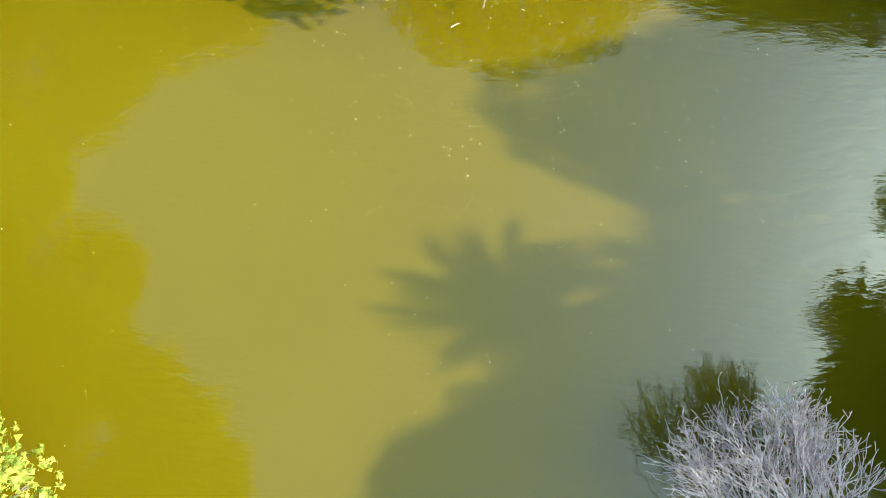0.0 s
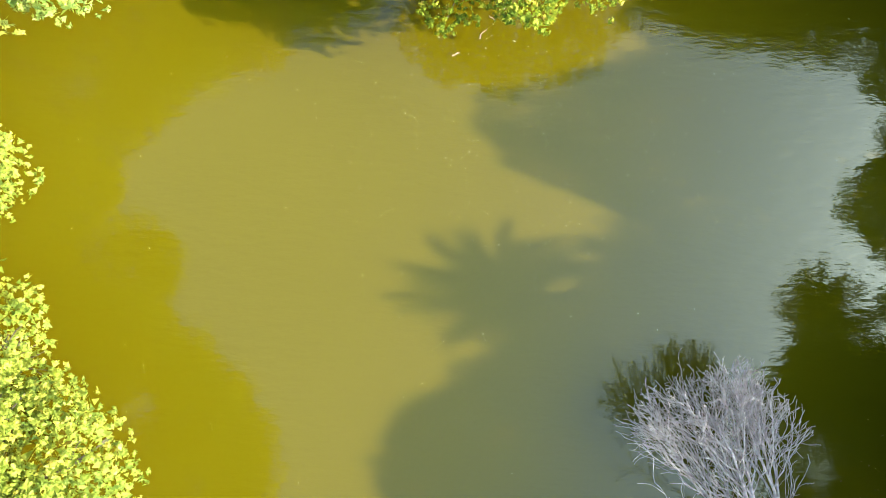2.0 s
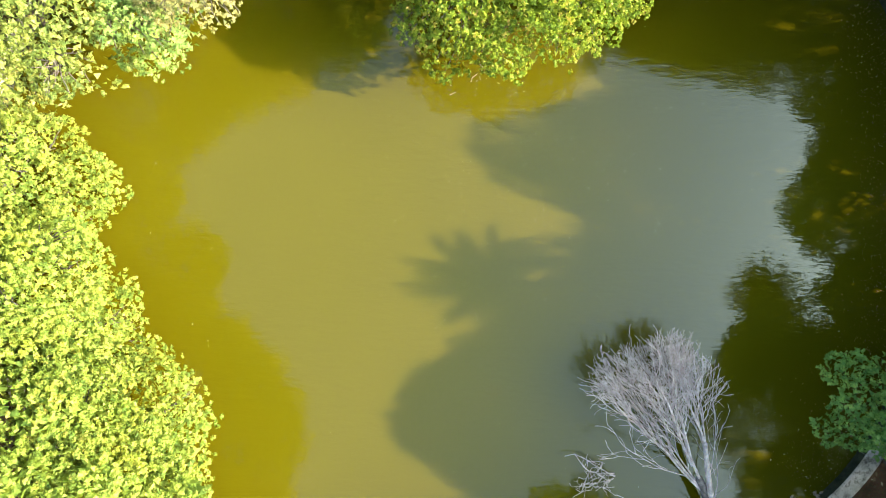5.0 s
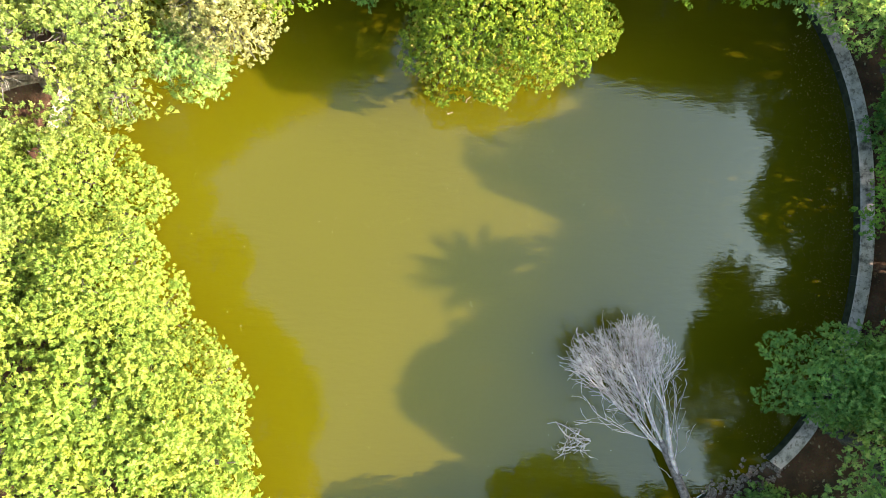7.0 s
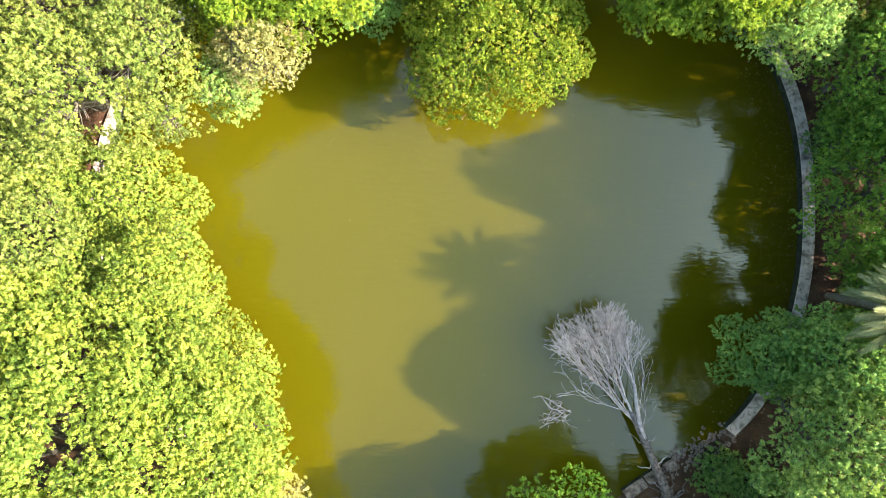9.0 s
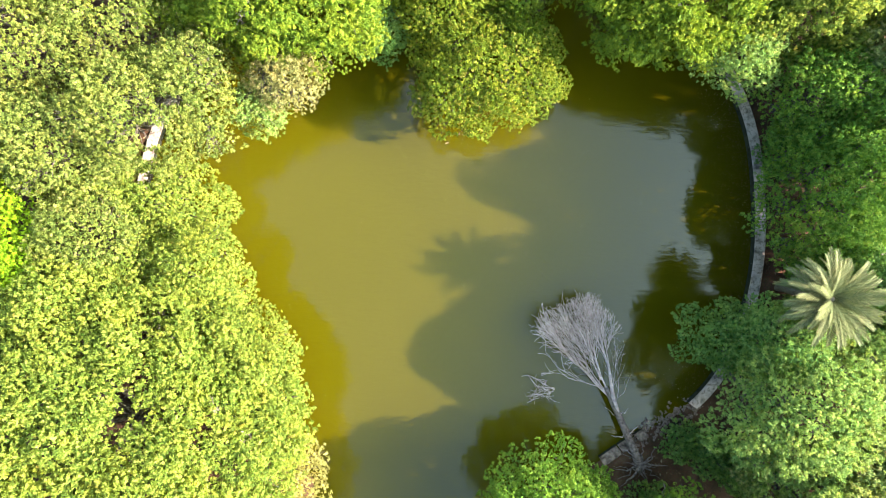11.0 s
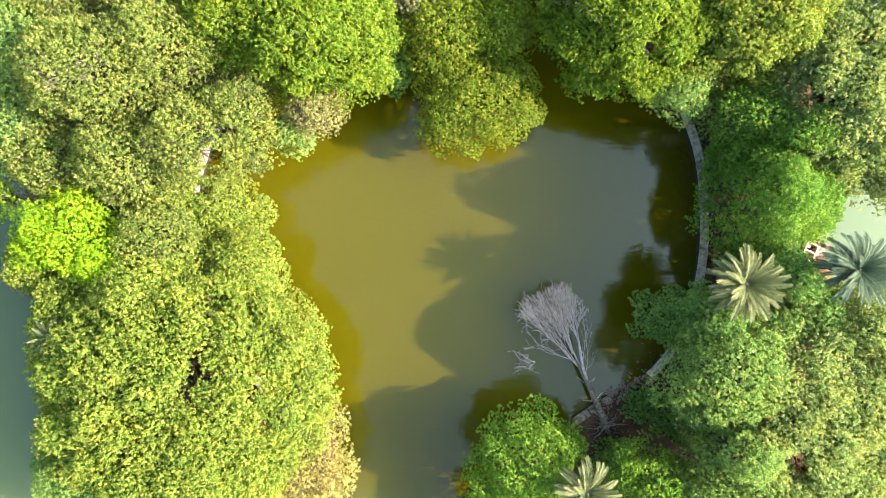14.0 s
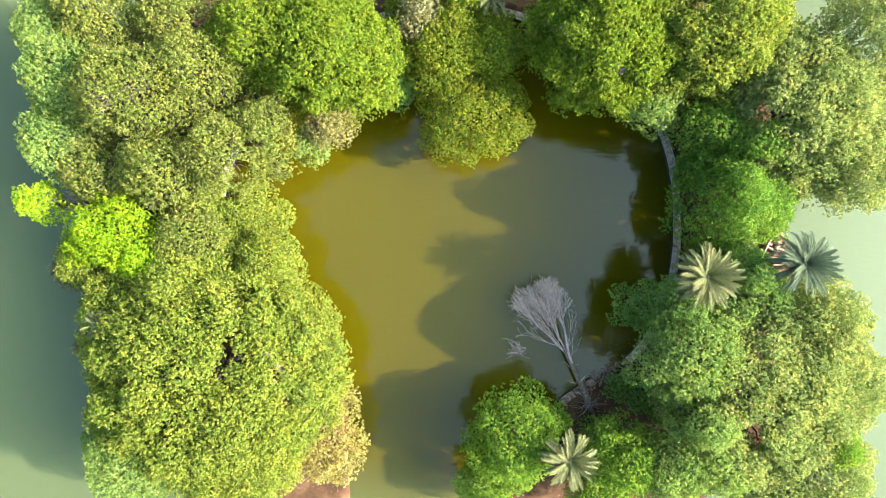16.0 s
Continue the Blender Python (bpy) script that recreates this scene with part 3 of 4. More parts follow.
tree(20.8, 1.79, 3.65, 12.2, "rich", "rich green leafy tree overhanging the kerb", 631, mid=0.4, squash=(1.03, 1.03), peak=True)
# made taller than the low foliage there, to cast shade on the water
tree(21.84, -3.34, 1.73, 10.9, "deep", "green leafy tree between two palms", 491, mid=0.5, squash=(1.07, 0.93))
tree(15.5, -5.7, 2.45, 6.6, "deep", "deep green leafy tree overhanging the water", 881, mid=0.55, squash=(1.05, 0.95), low=-0.1, tuft=0.23, leaf=(0.095, 0.07))
tree(17.1, -5.65, 2.39, 10.2, "deep", "deep green leafy tree by the kerb", 404, mid=0.58, squash=(1.03, 0.97), low=-0.1, tuft=0.23, leaf=(0.095, 0.07))
tree(17.38, -8.57, 3.90, 11.8, "soft", "broad rounded green leafy tree", 688, mid=0.66, squash=(0.98, 1.02), low=-0.2)
tree(21.02, 3.52, 1.92, 10.4, "rich", "deep green leafy tree behind the kerb", 255, mid=0.6, squash=(1.07, 0.93))
tree(18.16, -13.43, 2.32, 12.0, "soft", "green leafy tree in the ring", 314, mid=0.6, squash=(1.1, 0.9))
tree(23.2, -10.8, 7.8, 11.4, "pollen", "very broad domed green leafy tree with yellowish new leaves", 491, mid=0.5, squash=(1.02, 0.98))
tree(26.62, -6.44, 3.49, 11.4, "pollen", "broad yellowish-green leafy tree", 376, mid=0.58, squash=(1.1, 0.9))
tree(28.59, -11.68, 4.01, 9.6, "pollen", "broad yellowish-green leafy tree", 187, mid=0.58)
tree(19.63, -16.45, 3.35, 9.8, "soft", "green leafy tree in the ring", 291, mid=0.6)
tree(27.94, -18.2, 3.75, 9.2, "pollen", "green leafy tree by the lake", 3, mid=0.55, squash=(1.03, 0.97))
tree(28.02, -15.67, 1.52, 9.9, "fresh", "fresh bright green tree top", 611, mid=0.7, squash=(0.92, 1.08))
tree(24.2, -19.49, 3.26, 8.8, "pollen", "green leafy tree in the ring", 760, mid=0.55, squash=(1.12, 0.88))
tree(23.37, -5.2, 2.54, 9.8, "deep", "green leafy tree between two palms", 257, mid=0.5, squash=(1.12, 0.88))
tree(20.75, -5.82, 2.07, 10.4, "soft", "green leafy tree behind a palm", 202, mid=0.62, squash=(1.14, 0.86), low=-0.1)
tree(5.08, -15.66, 3.82, 8.0, "fresh", "dense fresh green leafy tree overhanging the pond", 493, mid=0.5, squash=(0.98, 1.02))
tree(8.07, -14.63, 1.68, 5.4, "fresh", "small fresh green tree at the water's edge", 558, mid=0.6, squash=(1.05, 0.95))
tree(2.88, -19.93, 2.24, 5.0, "fresh", "small fresh green tree at the water's edge", 251, mid=0.5, squash=(1.05, 0.95))
tree(13.3, -16.7, 3.1, 9.2, "fresh", "fresh green leafy tree on the bank", 646, mid=0.55, squash=(1.1, 0.9))
tree(16.4, -17.2, 2.9, 10.0, "soft", "green leafy tree in the ring", 277, mid=0.55, squash=(1.04, 0.96))
tree(11.68, -20.3, 2.20, 6.2, "fresh", "fresh green leafy tree on the bank", 810, mid=0.55, squash=(1.14, 0.86))
tree(20.3, 4.5, 2.3, 8.4, "rich", "rich green leafy tree beside the kerb", 701, mid=0.5)
tree(20.9, -0.4, 2.0, 7.6, "rich", "rich green leafy tree beside the kerb", 702, mid=0.5)
tree(23.9, 10.1, 2.4, 7.4, "rich", "low green leafy tree under taller ones", 703, mid=0.5)
tree(23.9, -14.8, 2.6, 9.4, "pollen", "green leafy tree in the ring", 704, mid=0.5)
tree(-16.91, -1.1, 2.3, 7.6, "yellowgreen", "low yellow-green leafy tree under taller ones", 240, mid=0.55)
tree(-16.29, -5.01, 2.3, 7.6, "yellowgreen", "low yellow-green leafy tree under taller ones", 241, mid=0.55)
tree(-18.31, 3.05, 2.3, 7.6, "yellowgreen", "low yellow-green leafy tree under taller ones", 242, mid=0.55)
tree(-23.23, -1.59, 2.3, 7.6, "yellowgreen", "low yellow-green leafy tree under taller ones", 243, mid=0.55)
tree(-21.17, -5.55, 2.3, 7.6, "yellowgreen", "low yellow-green leafy tree under taller ones", 244, mid=0.55)
tree(-27.13, -1.06, 2.3, 7.6, "yellowgreen", "low yellow-green leafy tree under taller ones", 245, mid=0.55)
tree(-12.6, -3.0, 1.9, 6.6, "yellowgreen", "low yellow-green leafy tree over the water", 260, mid=0.55, tuft=0.23, leaf=(0.095, 0.07), low=-0.75)
tree(3.0, 24.0, 4.2, 14.0, "soft", "tall green leafy tree behind the kerb", 220, mid=0.6)
tree(9.5, 23.5, 4.2, 14.0, "soft", "tall green leafy tree behind the kerb", 221, mid=0.6)
tree(15.5, 21.5, 4.2, 14.0, "soft", "tall green leafy tree behind the kerb", 222, mid=0.6)

# ---- shrubs ----
tree(14.42, -12.61, 1.41, 1.6, "deep", "low dark green leafy shrub on the bank", 300, mid=0.4, name="shrub", category="shrub", lobe=0.7, base=(14.42, -12.61))
tree(16.3, -13.44, 1.54, 2.0, "deep", "low dark green leafy shrub on the bank", 301, mid=0.4, name="shrub", category="shrub", lobe=0.7, base=(16.3, -13.44))
tree(17.96, -14.35, 1.62, 2.4, "deep", "low dark green leafy shrub on the bank", 302, mid=0.4, name="shrub", category="shrub", lobe=0.7, base=(17.96, -14.35))
tree(12.38, -16.59, 1.63, 2.2, "deep", "low dark green leafy shrub on the bank", 303, mid=0.4, name="shrub", category="shrub", lobe=0.7, base=(12.38, -16.59))
tree(13.69, -17.47, 1.46, 2.6, "deep", "low dark green leafy shrub on the bank", 304, mid=0.4, name="shrub", category="shrub", lobe=0.7, base=(13.69, -17.47))
tree(20.75, 5.01, 1.68, 3, "deep", "low dark green leafy shrub on the bank", 305, mid=0.4, name="shrub", category="shrub", lobe=0.7, base=(20.75, 5.01))
tree(21.23, 6.37, 1.61, 3, "deep", "low dark green leafy shrub on the bank", 306, mid=0.4, name="shrub", category="shrub", lobe=0.7, base=(21.23, 6.37))
tree(25.08, -2.91, 1.62, 2.5, "deep", "low dark green leafy shrub on the bank", 307, mid=0.4, name="shrub", category="shrub", lobe=0.7, base=(25.08, -2.91))
tree(23.26, -6.36, 1.51, 2.2, "deep", "low dark green leafy shrub on the bank", 308, mid=0.4, name="shrub", category="shrub", lobe=0.7, base=(23.26, -6.36))
tree(23.3, 9.95, 1.72, 3.2, "deep", "low dark green leafy shrub on the bank", 309, mid=0.4, name="shrub", category="shrub", lobe=0.7, base=(23.3, 9.95))
tree(-30.84, -1.99, 1.38, 3, "pale", "low pale grey-green shrub on the bank", 310, mid=0.4, name="shrub", category="shrub", lobe=0.7, base=(-30.84, -1.99))
tree(-29.18, -8.06, 1.27, 3, "pale", "low pale grey-green shrub on the bank", 311, mid=0.4, name="shrub", category="shrub", lobe=0.7, base=(-29.18, -8.06))
tree(20.9, -0.7, 1.3, 4.2, "deep", "dark green leafy shrub behind the kerb", 340, mid=0.5, name="shrub", category="shrub", lobe=0.7, base=(20.9, -0.7))
tree(21.9, -2.2, 1.4, 6.5, "deep", "dark green leafy shrub behind the kerb", 341, mid=0.5, name="shrub", category="shrub", lobe=0.7, base=(21.9, -2.2))
tree(20.7, 1.3, 1.1, 3.6, "deep", "dark green leafy shrub behind the kerb", 342, mid=0.5, name="shrub", category="shrub", lobe=0.7, base=(20.7, 1.3))
tree(20.6, -4.9, 1.2, 4.0, "deep", "dark green leafy shrub behind the kerb", 343, mid=0.5, name="shrub", category="shrub", lobe=0.7, base=(20.6, -4.9))
# a 10 m crown and a small shrub, added to shade the water and soil
tree(21.7, -2.7, 2.2, 10.0, "deep", "dark green leafy shrub behind the kerb", 344, mid=0.5, name="shrub", category="shrub", lobe=0.7, base=(21.7, -2.7))
tree(21.4, -3.9, 1.2, 2.6, "deep", "dark green leafy shrub behind the kerb", 345, mid=0.5, name="shrub", category="shrub", lobe=0.7, base=(21.4, -3.9))
tree(23.2, -1.3, 1.5, 4.4, "tan", "low yellow-brown shrub beside the palm", 360, mid=0.5, name="shrub", category="shrub", lobe=0.7, base=(23.0, -1.4))
# undergrowth added to block sun that leaks through the trees onto the water
tree(22.4, 1.1, 1.7, 4.4, "rich", "added low green leafy shrub behind the kerb", 361, mid=0.45, name="shrub", category="shrub", lobe=0.7, base=(22.4, 1.1))
tree(24.6, 0.7, 1.9, 5.6, "rich", "added low green leafy shrub behind the kerb", 362, mid=0.45, name="shrub", category="shrub", lobe=0.7, base=(24.6, 0.7))
tree(21.6, 3.2, 1.5, 4.2, "rich", "added low green leafy shrub behind the kerb", 363, mid=0.45, name="shrub", category="shrub", lobe=0.7, base=(21.6, 3.2))

# ---- palms ----


def frond_mesh(seed, length, droop, mat):
    """A feather frond along +x: a rib and two rows of leaflets."""
    rng = np.random.default_rng(seed)
    quads = []
    n = 40
    rib = [Vector((length * f * (1 - 0.12 * droop * f * f), 0.04 * math.sin(3 * f + seed), length * (0.42 * f - droop * 0.75 * f * f))) for f in np.linspace(0, 1, n)]
    for i in range(n - 1):
        w = 0.022 * (1 - i / n) + 0.006
        a, b = rib[i], rib[i + 1]
        quads.append([a + Vector((0, -w, 0)), b + Vector((0, -w, 0)), b + Vector((0, w, 0)), a + Vector((0, w, 0))])
        if i < 4:
            continue
        f = i / n
        ll = 0.33 * math.sin(math.pi * (0.12 + 0.84 * f)) ** 0.6 * length / 2.3
        d = (b - a).normalized()
        for s in (-1, 1):
            for _ in range(3):
                ang = 0.75 + rng.normal(0, 0.12) - 0.3 * f
                tip = a + d * (rng.uniform(0, 1) * (b - a).length) + (d * math.cos(ang) + Vector((0, s, 0)) * math.sin(ang) + Vector((0, 0, rng.uniform(-0.1, 0.35)))) * ll
                ww = 0.026
                quads.append([a, a.lerp(tip, 0.45) + d * ww, tip, a.lerp(tip, 0.45) - d * ww])
    me = quads_mesh("frond", np.array([[list(v) for v in q] for q in quads]))
    me.materials.append(mat)
    return me


FRONDS = {mat.name: [frond_mesh(s, 2.35, dr, mat) for s, dr in ((1, 0.35), (2, 0.55), (3, 0.75), (4, 1.0))] for mat in (PALM_LEAF, DUSTY_PALM_LEAF)}


def palm(bx, by, tx, ty, top, span, label, seed, count=60, mat=PALM_LEAF):
    """A date palm: a ringed stem that leans a little, and a head of feather fronds."""
    rng = np.random.default_rng(seed)
    bz = float(ground_height(np.array(bx), np.array(by))) - 0.08
    thing = empty("palm_tree", bx, by, bz, label, "palm tree", "palms on the ring of land")
    head = Vector((tx - bx, ty - by, top - bz))
    line = bent((0, 0, 0), head, rng, 24, 0.008)
    rad = [0.20 + 0.025 * (i % 2) for i in range(len(line))]
    part("trunk", tube(bmesh.new(), line, rad, 10), PALM_STEM, thing)
    bm = bmesh.new()
    bmesh.ops.create_icosphere(bm, subdivisions=2, radius=0.26)
    for v in bm.verts:
        v.co.z *= 1.5
    ob = part("crown_heart", bm, PALM_STEM, thing)
    ob.location = head
    for i in range(count):
        f = i / count
        me = FRONDS[mat.name][min(3, int(f * 4 + rng.uniform(-0.4, 0.4)) if f * 4 > 0.4 else 0)]
        ob = part("frond", me, mat, thing)
        ob.location = head + Vector((0, 0, 0.18 - 0.25 * f))
        ob.rotation_euler = (float(rng.normal(0, 0.15)), radians(-38 + 50 * f + rng.normal(0, 6)), i * 2.399963 + rng.normal(0, 0.12))
        k = span / 2.35 * rng.uniform(0.88, 1.08)
        ob.scale = (k, k, k)
    return thing


palm(20.6, -3.3, 18.1, -3.1, 9.6, 2.4, "date palm with pale grey-green feather fronds behind the kerb", 31, 78)
palm(25.6, -2.3, 24.4, -2.35, 10.3, 2.4, "date palm with dusty green fronds near the lake", 32, 70, DUSTY_PALM_LEAF)
palm(9.6, -17.6, 8.7, -16.1, 8.0, 2.25, "date palm with pale dry fronds among green trees", 33)
palm(-25.0, -5.6, -24.6, -5.6, 8.0, 1.45, "small pale palm at the lake side of the trees", 34, 30)
palm(5.0, 20.6, 4.1, 18.0, 5.8, 1.8, "small palm behind the kerb", 35, 30)

# ---- the dead tree that leans over the pond ----


PIVOT = Vector((10.25, -10.6, 1.0))


def reach(p):
    """How far out towards the crown's rim a place lies: 1 at the rim."""
    d = p - PIVOT
    a = math.degrees(math.atan2(d.y, d.x))
    return math.hypot(d.x, d.y) / float(np.interp(a, (60, 76, 86, 96, 104, 113, 125, 136, 144, 155), (2.0, 3.2, 4.9, 6.7, 7.3, 7.6, 7.5, 7.2, 6.8, 4.5)))


def spray(bm, start, way, length, radius, rng, level, top_z):
    """A bare branch that bends outwards from the fork, and its side twigs."""
    n = 7
    line, p, d = [Vector(start)], Vector(start), Vector(way).normalized()
    for i in range(n):
        out = (p - PIVOT).normalized()
        d = (d * 1.0 + out * (0.10, 0.13, 0.10, 0.05)[level] + Vector(rng.normal(0, 0.125 + 0.04 * level, 3))).normalized()
        q = p + d * (length / n)
        if reach(q) > 1.0 + rng.normal(0, 0.06) and i > 1:
            break
        p = q
        p.z = min(max(p.z, 0.3), top_z)
        line.append(p.copy())
    m = len(line)
    if m < 2:
        return
    tube(bm, line, np.linspace(radius * 0.85, max(0.009, radius * 0.26), m), 6 if level == 0 else 4)
    if level >= 3:
        return
    kids = (10, 6, 2)[level]
    for k in range(kids):
        f = min(0.999, (0.16 + 0.84 * (k + rng.uniform(0, 1)) / kids))
        i = min(m - 2, int(f * (m - 1)))
        q = line[i].lerp(line[i + 1], f * (m - 1) - i)
        dd = (line[i + 1] - line[i]).normalized()
        turn = float(rng.choice((-1, 1))) * rng.uniform(0.22, 0.6)
        side = Vector((-dd.y, dd.x, 0)) * turn + Vector((0, 0, rng.uniform(-0.2, 0.35)))
        spray(bm, q, dd + side, length * rng.uniform(0.4, 0.66) * (1.1 - 0.35 * f), max(0.008, radius * (0.55 - 0.22 * f)), rng, level + 1, top_z)


rng = np.random.default_rng(12)
dead = empty("dead_tree", 11.9, -14.2, 0.35, "bare dead tree with pale grey branches leaning low over the pond", "tree")
BASE = Vector((11.9, -14.2, 0.35))


def dead_part(name, bm, mat=DEAD):
    for v in bm.verts:
        v.co -= BASE
    return part(name, bm, mat, dead)


TRUNK = [Vector(p) for p in ((11.95, -14.35, 0.2), (11.6, -13.4, 0.75), (11.05, -12.2, 0.95), (10.5, -10.9, 1.05), (10.05, -9.9, 1.1), (9.7, -9.1, 1.2))]
dead_part("trunk", tube(bmesh.new(), TRUNK, (0.34, 0.26, 0.22, 0.2, 0.18, 0.13), 9), DEAD_BARK)
SECOND = [Vector(p) for p in ((10.5, -10.9, 1.05), (10.15, -9.8, 1.25), (9.9, -8.6, 1.5), (9.75, -7.6, 1.7))]
dead_part("limb", tube(bmesh.new(), SECOND, (0.15, 0.12, 0.1, 0.08), 7))
for sx, sy, sz, ex, ey, ez, rr in (
        (10.0, -9.8, 1.1, 5.2, -6.4, 1.5, 0.06), (10.0, -9.8, 1.1, 5.4, -5.4, 1.9, 0.075), (9.7, -9.1, 1.25, 6.3, -4.3, 2.2, 0.075),
        (9.4, -8.6, 1.3, 7.1, -3.9, 2.5, 0.07), (9.75, -7.8, 1.6, 7.9, -3.4, 2.7, 0.06), (9.75, -7.6, 1.7, 8.7, -3.5, 2.6, 0.055),
        (10.0, -9.7, 1.1, 5.9, -5.6, 1.3, 0.05), (9.5, -8.7, 1.3, 7.5, -4.2, 1.8, 0.05), (9.75, -7.7, 1.6, 8.3, -3.9, 1.9, 0.045),
        (9.75, -7.6, 1.7, 9.7, -4.4, 2.2, 0.045), (10.05, -9.9, 1.1, 10.5, -5.9, 1.5, 0.04), (10.3, -10.4, 1.1, 11.1, -7.0, 1.2, 0.035)):
    s, e = Vector((sx, sy, sz)), Vector((ex, ey, ez))
    bm = bmesh.new()
    spray(bm, s, e - s, (e - s).length * 0.97, rr, rng, 1 if ex > 10 else 0, ez + 0.7)
    dead_part("limb", bm)
for k in range(22):
    ang = k * 2.399963 + rng.normal(0, 0.2)
    far = rng.uniform(0.6, 1.9)
    e = BASE + Vector((math.cos(ang) * far, math.sin(ang) * far, rng.uniform(0.08, 0.3)))
    line = bent(BASE + Vector((0, 0.1, 0.3)), e, rng, 5, 0.22, 0.04)
    dead_part("root", tube(bmesh.new(), line, np.linspace(rng.uniform(0.04, 0.11), 0.012, len(line)), 5), DEAD_BARK)
for f, dx, dy, dz, rr in ((1, -0.9, 0.35, 0.1, 0.03), (2, 0.55, 0.7, 0.25, 0.035), (2, -1.0, 0.1, 0.0, 0.028), (3, 0.5, 0.55, 0.3, 0.03), (3, -0.8, 0.5, -0.2, 0.025)):
    line = bent(TRUNK[f], TRUNK[f] + Vector((dx, dy, dz)), rng, 5, 0.16)
    dead_part("stub", tube(bmesh.new(), line, np.linspace(rr * 1.6, 0.012, len(line)), 5))

# a broken bough of it, half sunk
bm = bmesh.new()
for k in range(6):
    s = Vector((6.6, -9.3, 0.06)) + Vector((rng.normal(0, 0.3), rng.normal(0, 0.3), 0))
    e = Vector((4.9 + rng.uniform(-0.3, 1.4), -9.6 + rng.uniform(-1.0, 1.3), 0.35))
    line = bent(s, e, rng, 5, 0.2)
    tube(bm, line, np.linspace(0.035, 0.012, len(line)), 5)
    for _ in range(7):
        q = line[int(rng.integers(1, 5))]
        tw = bent(q, q + Vector((rng.normal(0, 0.45), rng.normal(0, 0.45), rng.uniform(0.0, 0.3))), rng, 4, 0.2)
        tube(bm, tw, np.linspace(0.014, 0.007, len(tw)), 4)
tagged(part("fallen_branch", bm, DEAD), "pale bare branch lying half sunk in the pond", "branch")

# a second bare bough on the bank
bm = bmesh.new()
line = bent((13.3, -15.2, 0.6), (12.6, -17.0, 1.6), rng, 6, 0.14)
tube(bm, line, np.linspace(0.05, 0.02, len(line)), 6)
for i in (2, 3, 4):
    tw = bent(line[i], line[i] + Vector((rng.normal(0, 0.4), rng.normal(0, 0.4), 0.4)), rng, 4, 0.2)
    tube(bm, tw, np.linspace(0.025, 0.01, len(tw)), 5)
tagged(part("bare_branch", bm, DEAD), "bare grey branch standing in the undergrowth", "branch")

# ---- stones, litter and flecks ----


def stone_mesh(seed, flat=0.7):
    bm = bmesh.new()
    bmesh.ops.create_icosphere(bm, subdivisions=1, radius=0.5)
    for v in bm.verts:
        k = 1 + 0.7 * noise.noise(v.co * 2.3 + Vector((seed * 7.1, 0, 0)))
        v.co = Vector((v.co.x * k, v.co.y * k * 0.8, v.co.z * k * flat))
    bmesh.ops.dissolve_limit(bm, angle_limit=radians(12), verts=bm.verts, edges=bm.edges)
    bmesh.ops.triangulate(bm, faces=bm.faces)
    me = bpy.data.meshes.new("stone")
    bm.to_mesh(me)
    bm.free()
    me.materials.append(STONE)
    return me


STONES = [stone_mesh(s) for s in range(5)]
rng = np.random.default_rng(21)
for i in range(260):
    a = rng.uniform(-52, -36.5)
    r = float(inner(a)) + (rng.uniform(0.0, 0.9) if i % 4 else rng.normal(0.2, 0.35))
    x, y = CX + r * math.cos(radians(a)), CY + r * math.sin(radians(a))
    s = rng.uniform(0.09, 0.30)
    ob = part("stone", STONES[i % 5], STONE)
    ob.location = (x, y, max(-0.02, float(ground_height(np.array(x), np.array(y)))) + 0.2 * s)
    ob.rotation_euler = (rng.normal(0, 0.3), rng.normal(0, 0.3), rng.uniform(0, 6))
    ob.scale = (s, s, s)
    tagged(ob, "rough grey rubble stone at the foot of the kerb", "stone", "rubble along the kerb")

BRICK_ME = bpy.data.meshes.new("brick")
bm = bmesh.new()
bmesh.ops.create_cube(bm, size=1)
bmesh.ops.scale(bm, vec=(0.42, 0.24, 0.16), verts=bm.verts)
bmesh.ops.bevel(bm, geom=bm.edges, offset=0.015, segments=1, affect="EDGES")
bm.to_mesh(BRICK_ME)
bm.free()
BRICK_ME.materials.append(BRICK)
for i in range(60):
    x, y = 27.9 + rng.normal(0, 0.35), -1.2 + rng.normal(0, 0.8)
    ob = part("brick", BRICK_ME, BRICK)
    ob.location = (x, y, max(0.05, float(ground_height(np.array(x), np.array(y)))) + rng.uniform(0.05, 0.16))
    ob.rotation_euler = (rng.normal(0, 0.2), rng.normal(0, 0.2), rng.uniform(0, 6))
    tagged(ob, "loose broken red brick on the lake shore", "brick", "broken bricks on the shore")


def scatter(name, xy, z, size, mat, seed, label, category):
    """Many small flat leaves or flecks, lying about, as one object."""
    rng = np.random.default_rng(seed)
    n = len(xy)
    s = size * rng.uniform(0.5, 1.4, (n, 1))
    a = rng.uniform(0, 2 * math.pi, n)
    u = np.stack([np.cos(a), np.sin(a), rng.normal(0, 0.15, n)], 1) * s
    v = np.stack([-np.sin(a), np.cos(a), rng.normal(0, 0.15, n)], 1) * s * 0.55
    c = np.concatenate([xy, np.broadcast_to(np.asarray(z).reshape(-1, 1), (n, 1))], 1)
    ob = part(name, quads_mesh(name, np.stack([c - u, c - v, c + u, c + v], 1)), mat)
    return tagged(ob, label, category, kind="stuff")


rng = np.random.default_rng(8)
xy = np.concatenate([rng.normal((2.0, 4.5), (3.2, 2.8), (330, 2)), rng.uniform((-12, -14), (17, 15), (170, 2))])
xy = xy[(land(xy[:, 0], xy[:, 1]) < -0.8)]
scatter("floating_flecks", xy, 0.006, 0.015, FLECK, 1, "small pale flecks floating on the pond", "flecks")
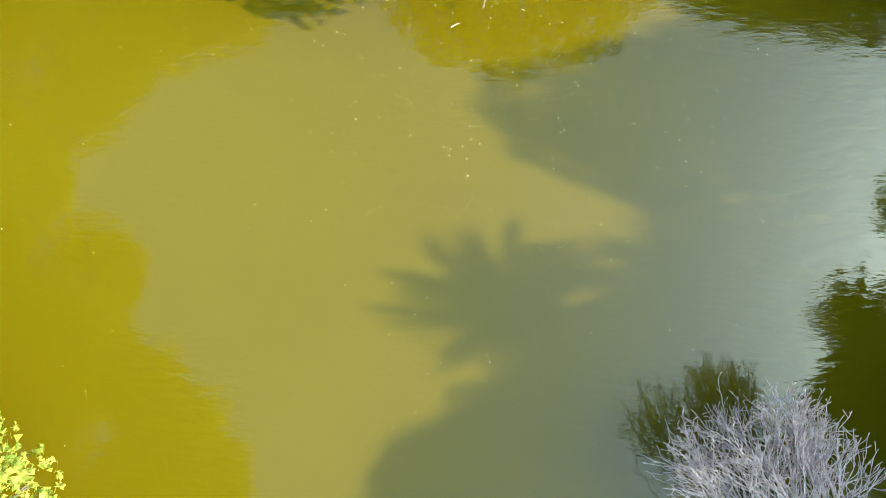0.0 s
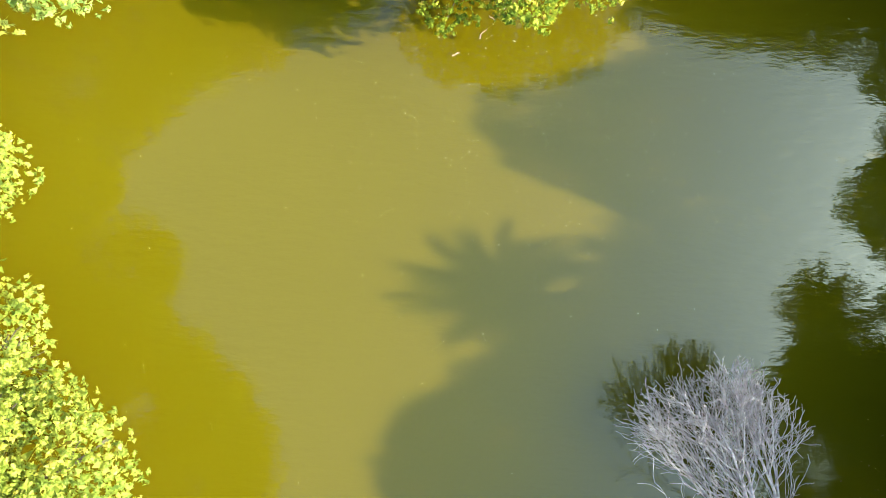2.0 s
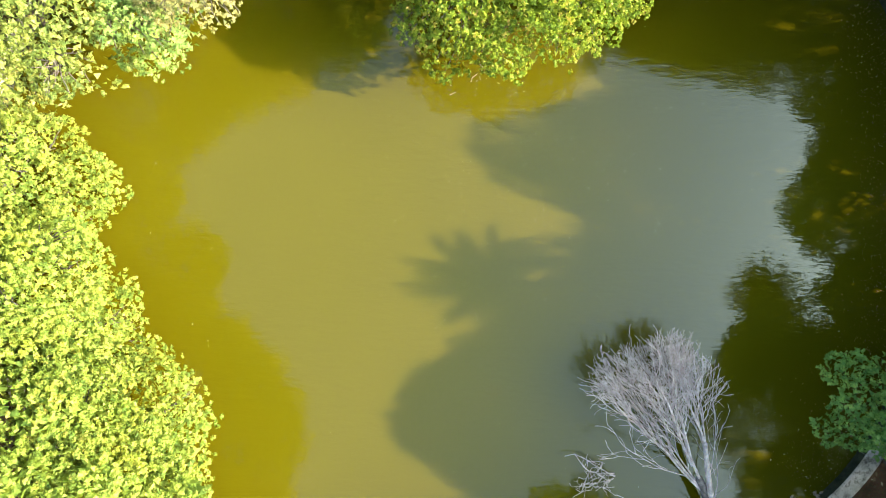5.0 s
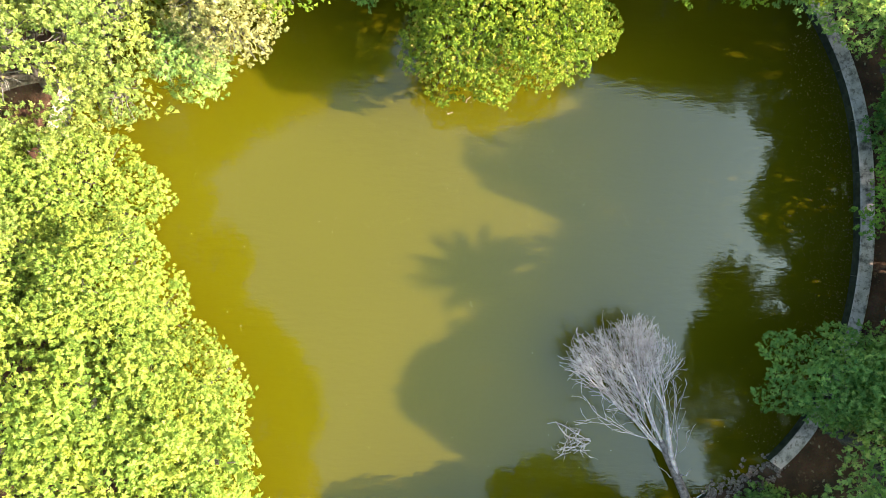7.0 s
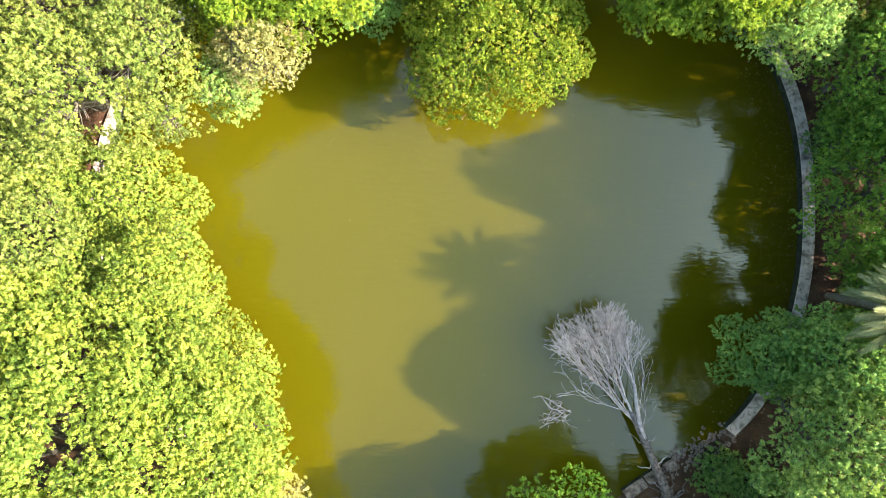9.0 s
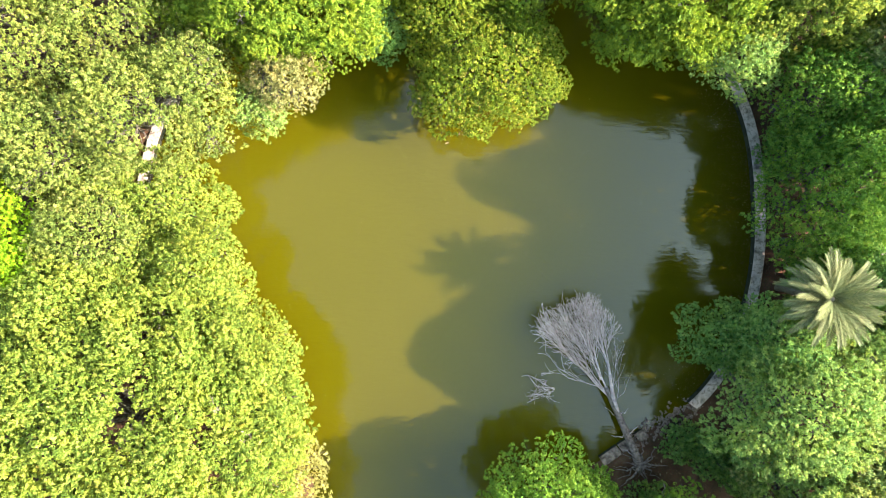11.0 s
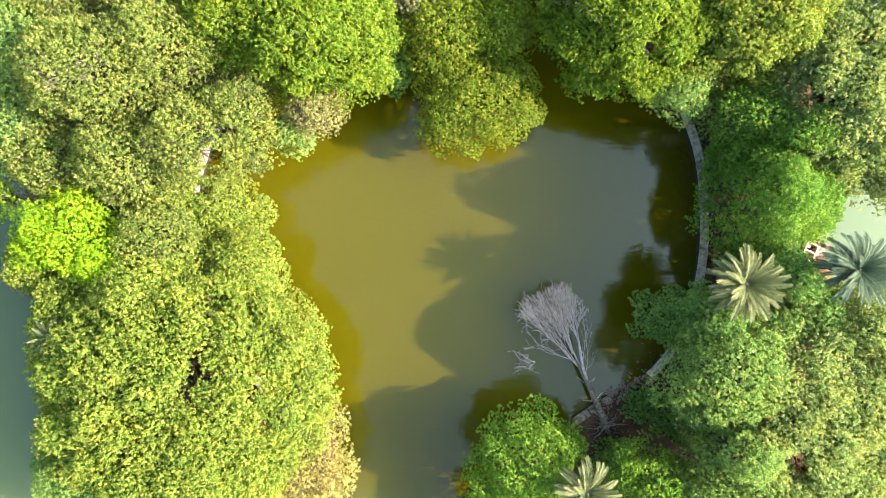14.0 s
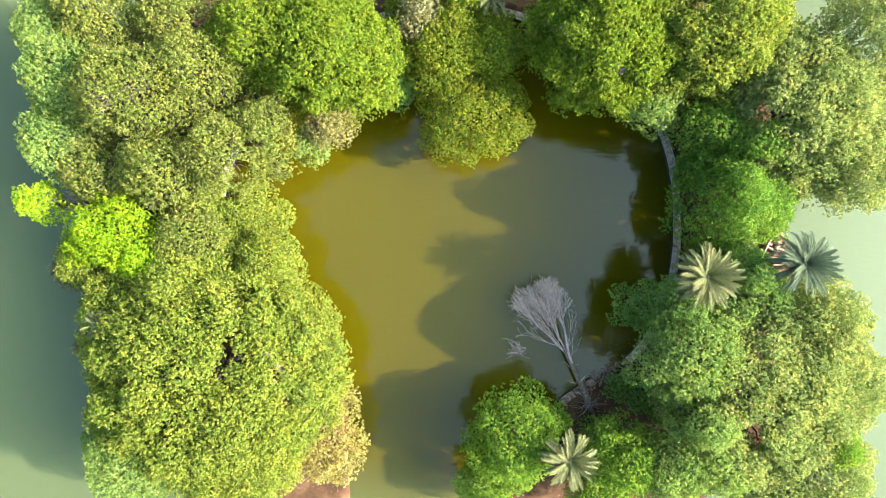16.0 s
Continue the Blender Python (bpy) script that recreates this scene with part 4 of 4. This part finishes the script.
aa, rr = np.concatenate([rng.uniform(-38, 28, 2400), rng.uniform(60, 78, 250)]), np.abs(rng.normal(0, 1.25, 2650)) + 0.02
rad_ = inner(aa) - 0.05 - rr
xy = np.stack([CX + rad_ * np.cos(np.radians(aa)), CY + rad_ * np.sin(np.radians(aa))], 1)
scatter("floating_leaves", xy, 0.008, 0.035, LITTER, 2, "brown fallen leaves afloat along the kerb", "leaves")
aa, ff = rng.uniform(-180, 180, 9000), rng.uniform(0, 1, 9000)
rad_ = inner(aa) + 0.7 + ff * 7
xy = np.stack([CX + rad_ * np.cos(np.radians(aa)), CY + rad_ * np.sin(np.radians(aa))], 1)
xy = xy[land(xy[:, 0], xy[:, 1]) > 0.5]
scatter("leaf_litter", xy, ground_height(xy[:, 0], xy[:, 1]) + 0.03, 0.09, LITTER, 3, "brown fallen leaves on the soil", "leaves")

# pale crooked twigs afloat
for x, y, turn, size in ((1.2, 6.7, 0.9, 0.42), (0.34, 6.05, 0.4, 0.26), (1.5, 7.2, 2.1, 0.3), (-0.9, 8.0, 1.2, 0.3), (7.2, 11.2, 2.4, 0.4)):
    d = Vector((math.cos(turn), math.sin(turn), 0))
    line = bent(Vector((x, y, 0.015)) - d * size * 0.5, Vector((x, y, 0.015)) + d * size * 0.5, rng, 6, 0.28)
    for p in line:
        p.z = 0.015
    tagged(part("floating_twig", tube(bmesh.new(), line, np.linspace(0.010, 0.005, len(line)), 5), DEAD), "pale crooked twig floating on the pond", "twig", "twigs afloat on the pond")

# a broken block of hollow concrete cells on the lake shore
cells = empty("concrete_cells", 27.05, -1.8, 0.36, "broken pale concrete block with hollow cells on the shore", "concrete block")
cells.rotation_euler = (0, radians(4), radians(62))
for name, x, y, sx, sy in (("side_wall", 0, -0.42, 2.0, 0.12), ("side_wall", 0, 0.42, 2.0, 0.12), ("cross_wall", -0.94, 0, 0.12, 0.72), ("cross_wall", -0.32, 0, 0.12, 0.72), ("cross_wall", 0.32, 0, 0.12, 0.72), ("cross_wall", 0.94, 0, 0.12, 0.72)):
    bm = bmesh.new()
    bmesh.ops.create_cube(bm, size=1)
    bmesh.ops.scale(bm, vec=(sx, sy, 0.5 if name == "side_wall" else 0.46), verts=bm.verts)
    bmesh.ops.bevel(bm, geom=bm.edges, offset=0.02, segments=1, affect="EDGES")
    part(name, bm, CONCRETE, cells).location = (x, y, 0.24)

# a bare whitish bush among the lime-green leaves by the lake
bm = bmesh.new()
for k in range(46):
    ang, far = k * 2.399963, rng.uniform(0.5, 1.8)
    e = Vector((math.cos(ang) * far * 0.8, math.sin(ang) * far * 1.3, rng.uniform(1.6, 4.6)))
    line = bent((0, 0, 0), e, rng, 6, 0.12)
    tube(bm, line, np.linspace(0.045, 0.01, len(line)), 4)
    for _ in range(4):
        q = line[int(rng.integers(3, 7))]
        tw = bent(q, q + Vector((rng.normal(0, 0.35), rng.normal(0, 0.35), rng.uniform(0, 0.4))), rng, 3, 0.2)
        tube(bm, tw, np.linspace(0.014, 0.006, len(tw)), 4)
ob = tagged(part("bare_bush", bm, DEAD), "bare whitish twiggy bush at the lake shore", "bush")
ob.location = (-30.0, 3.3, float(ground_height(np.array(-30.0), np.array(3.3))) - 0.05)
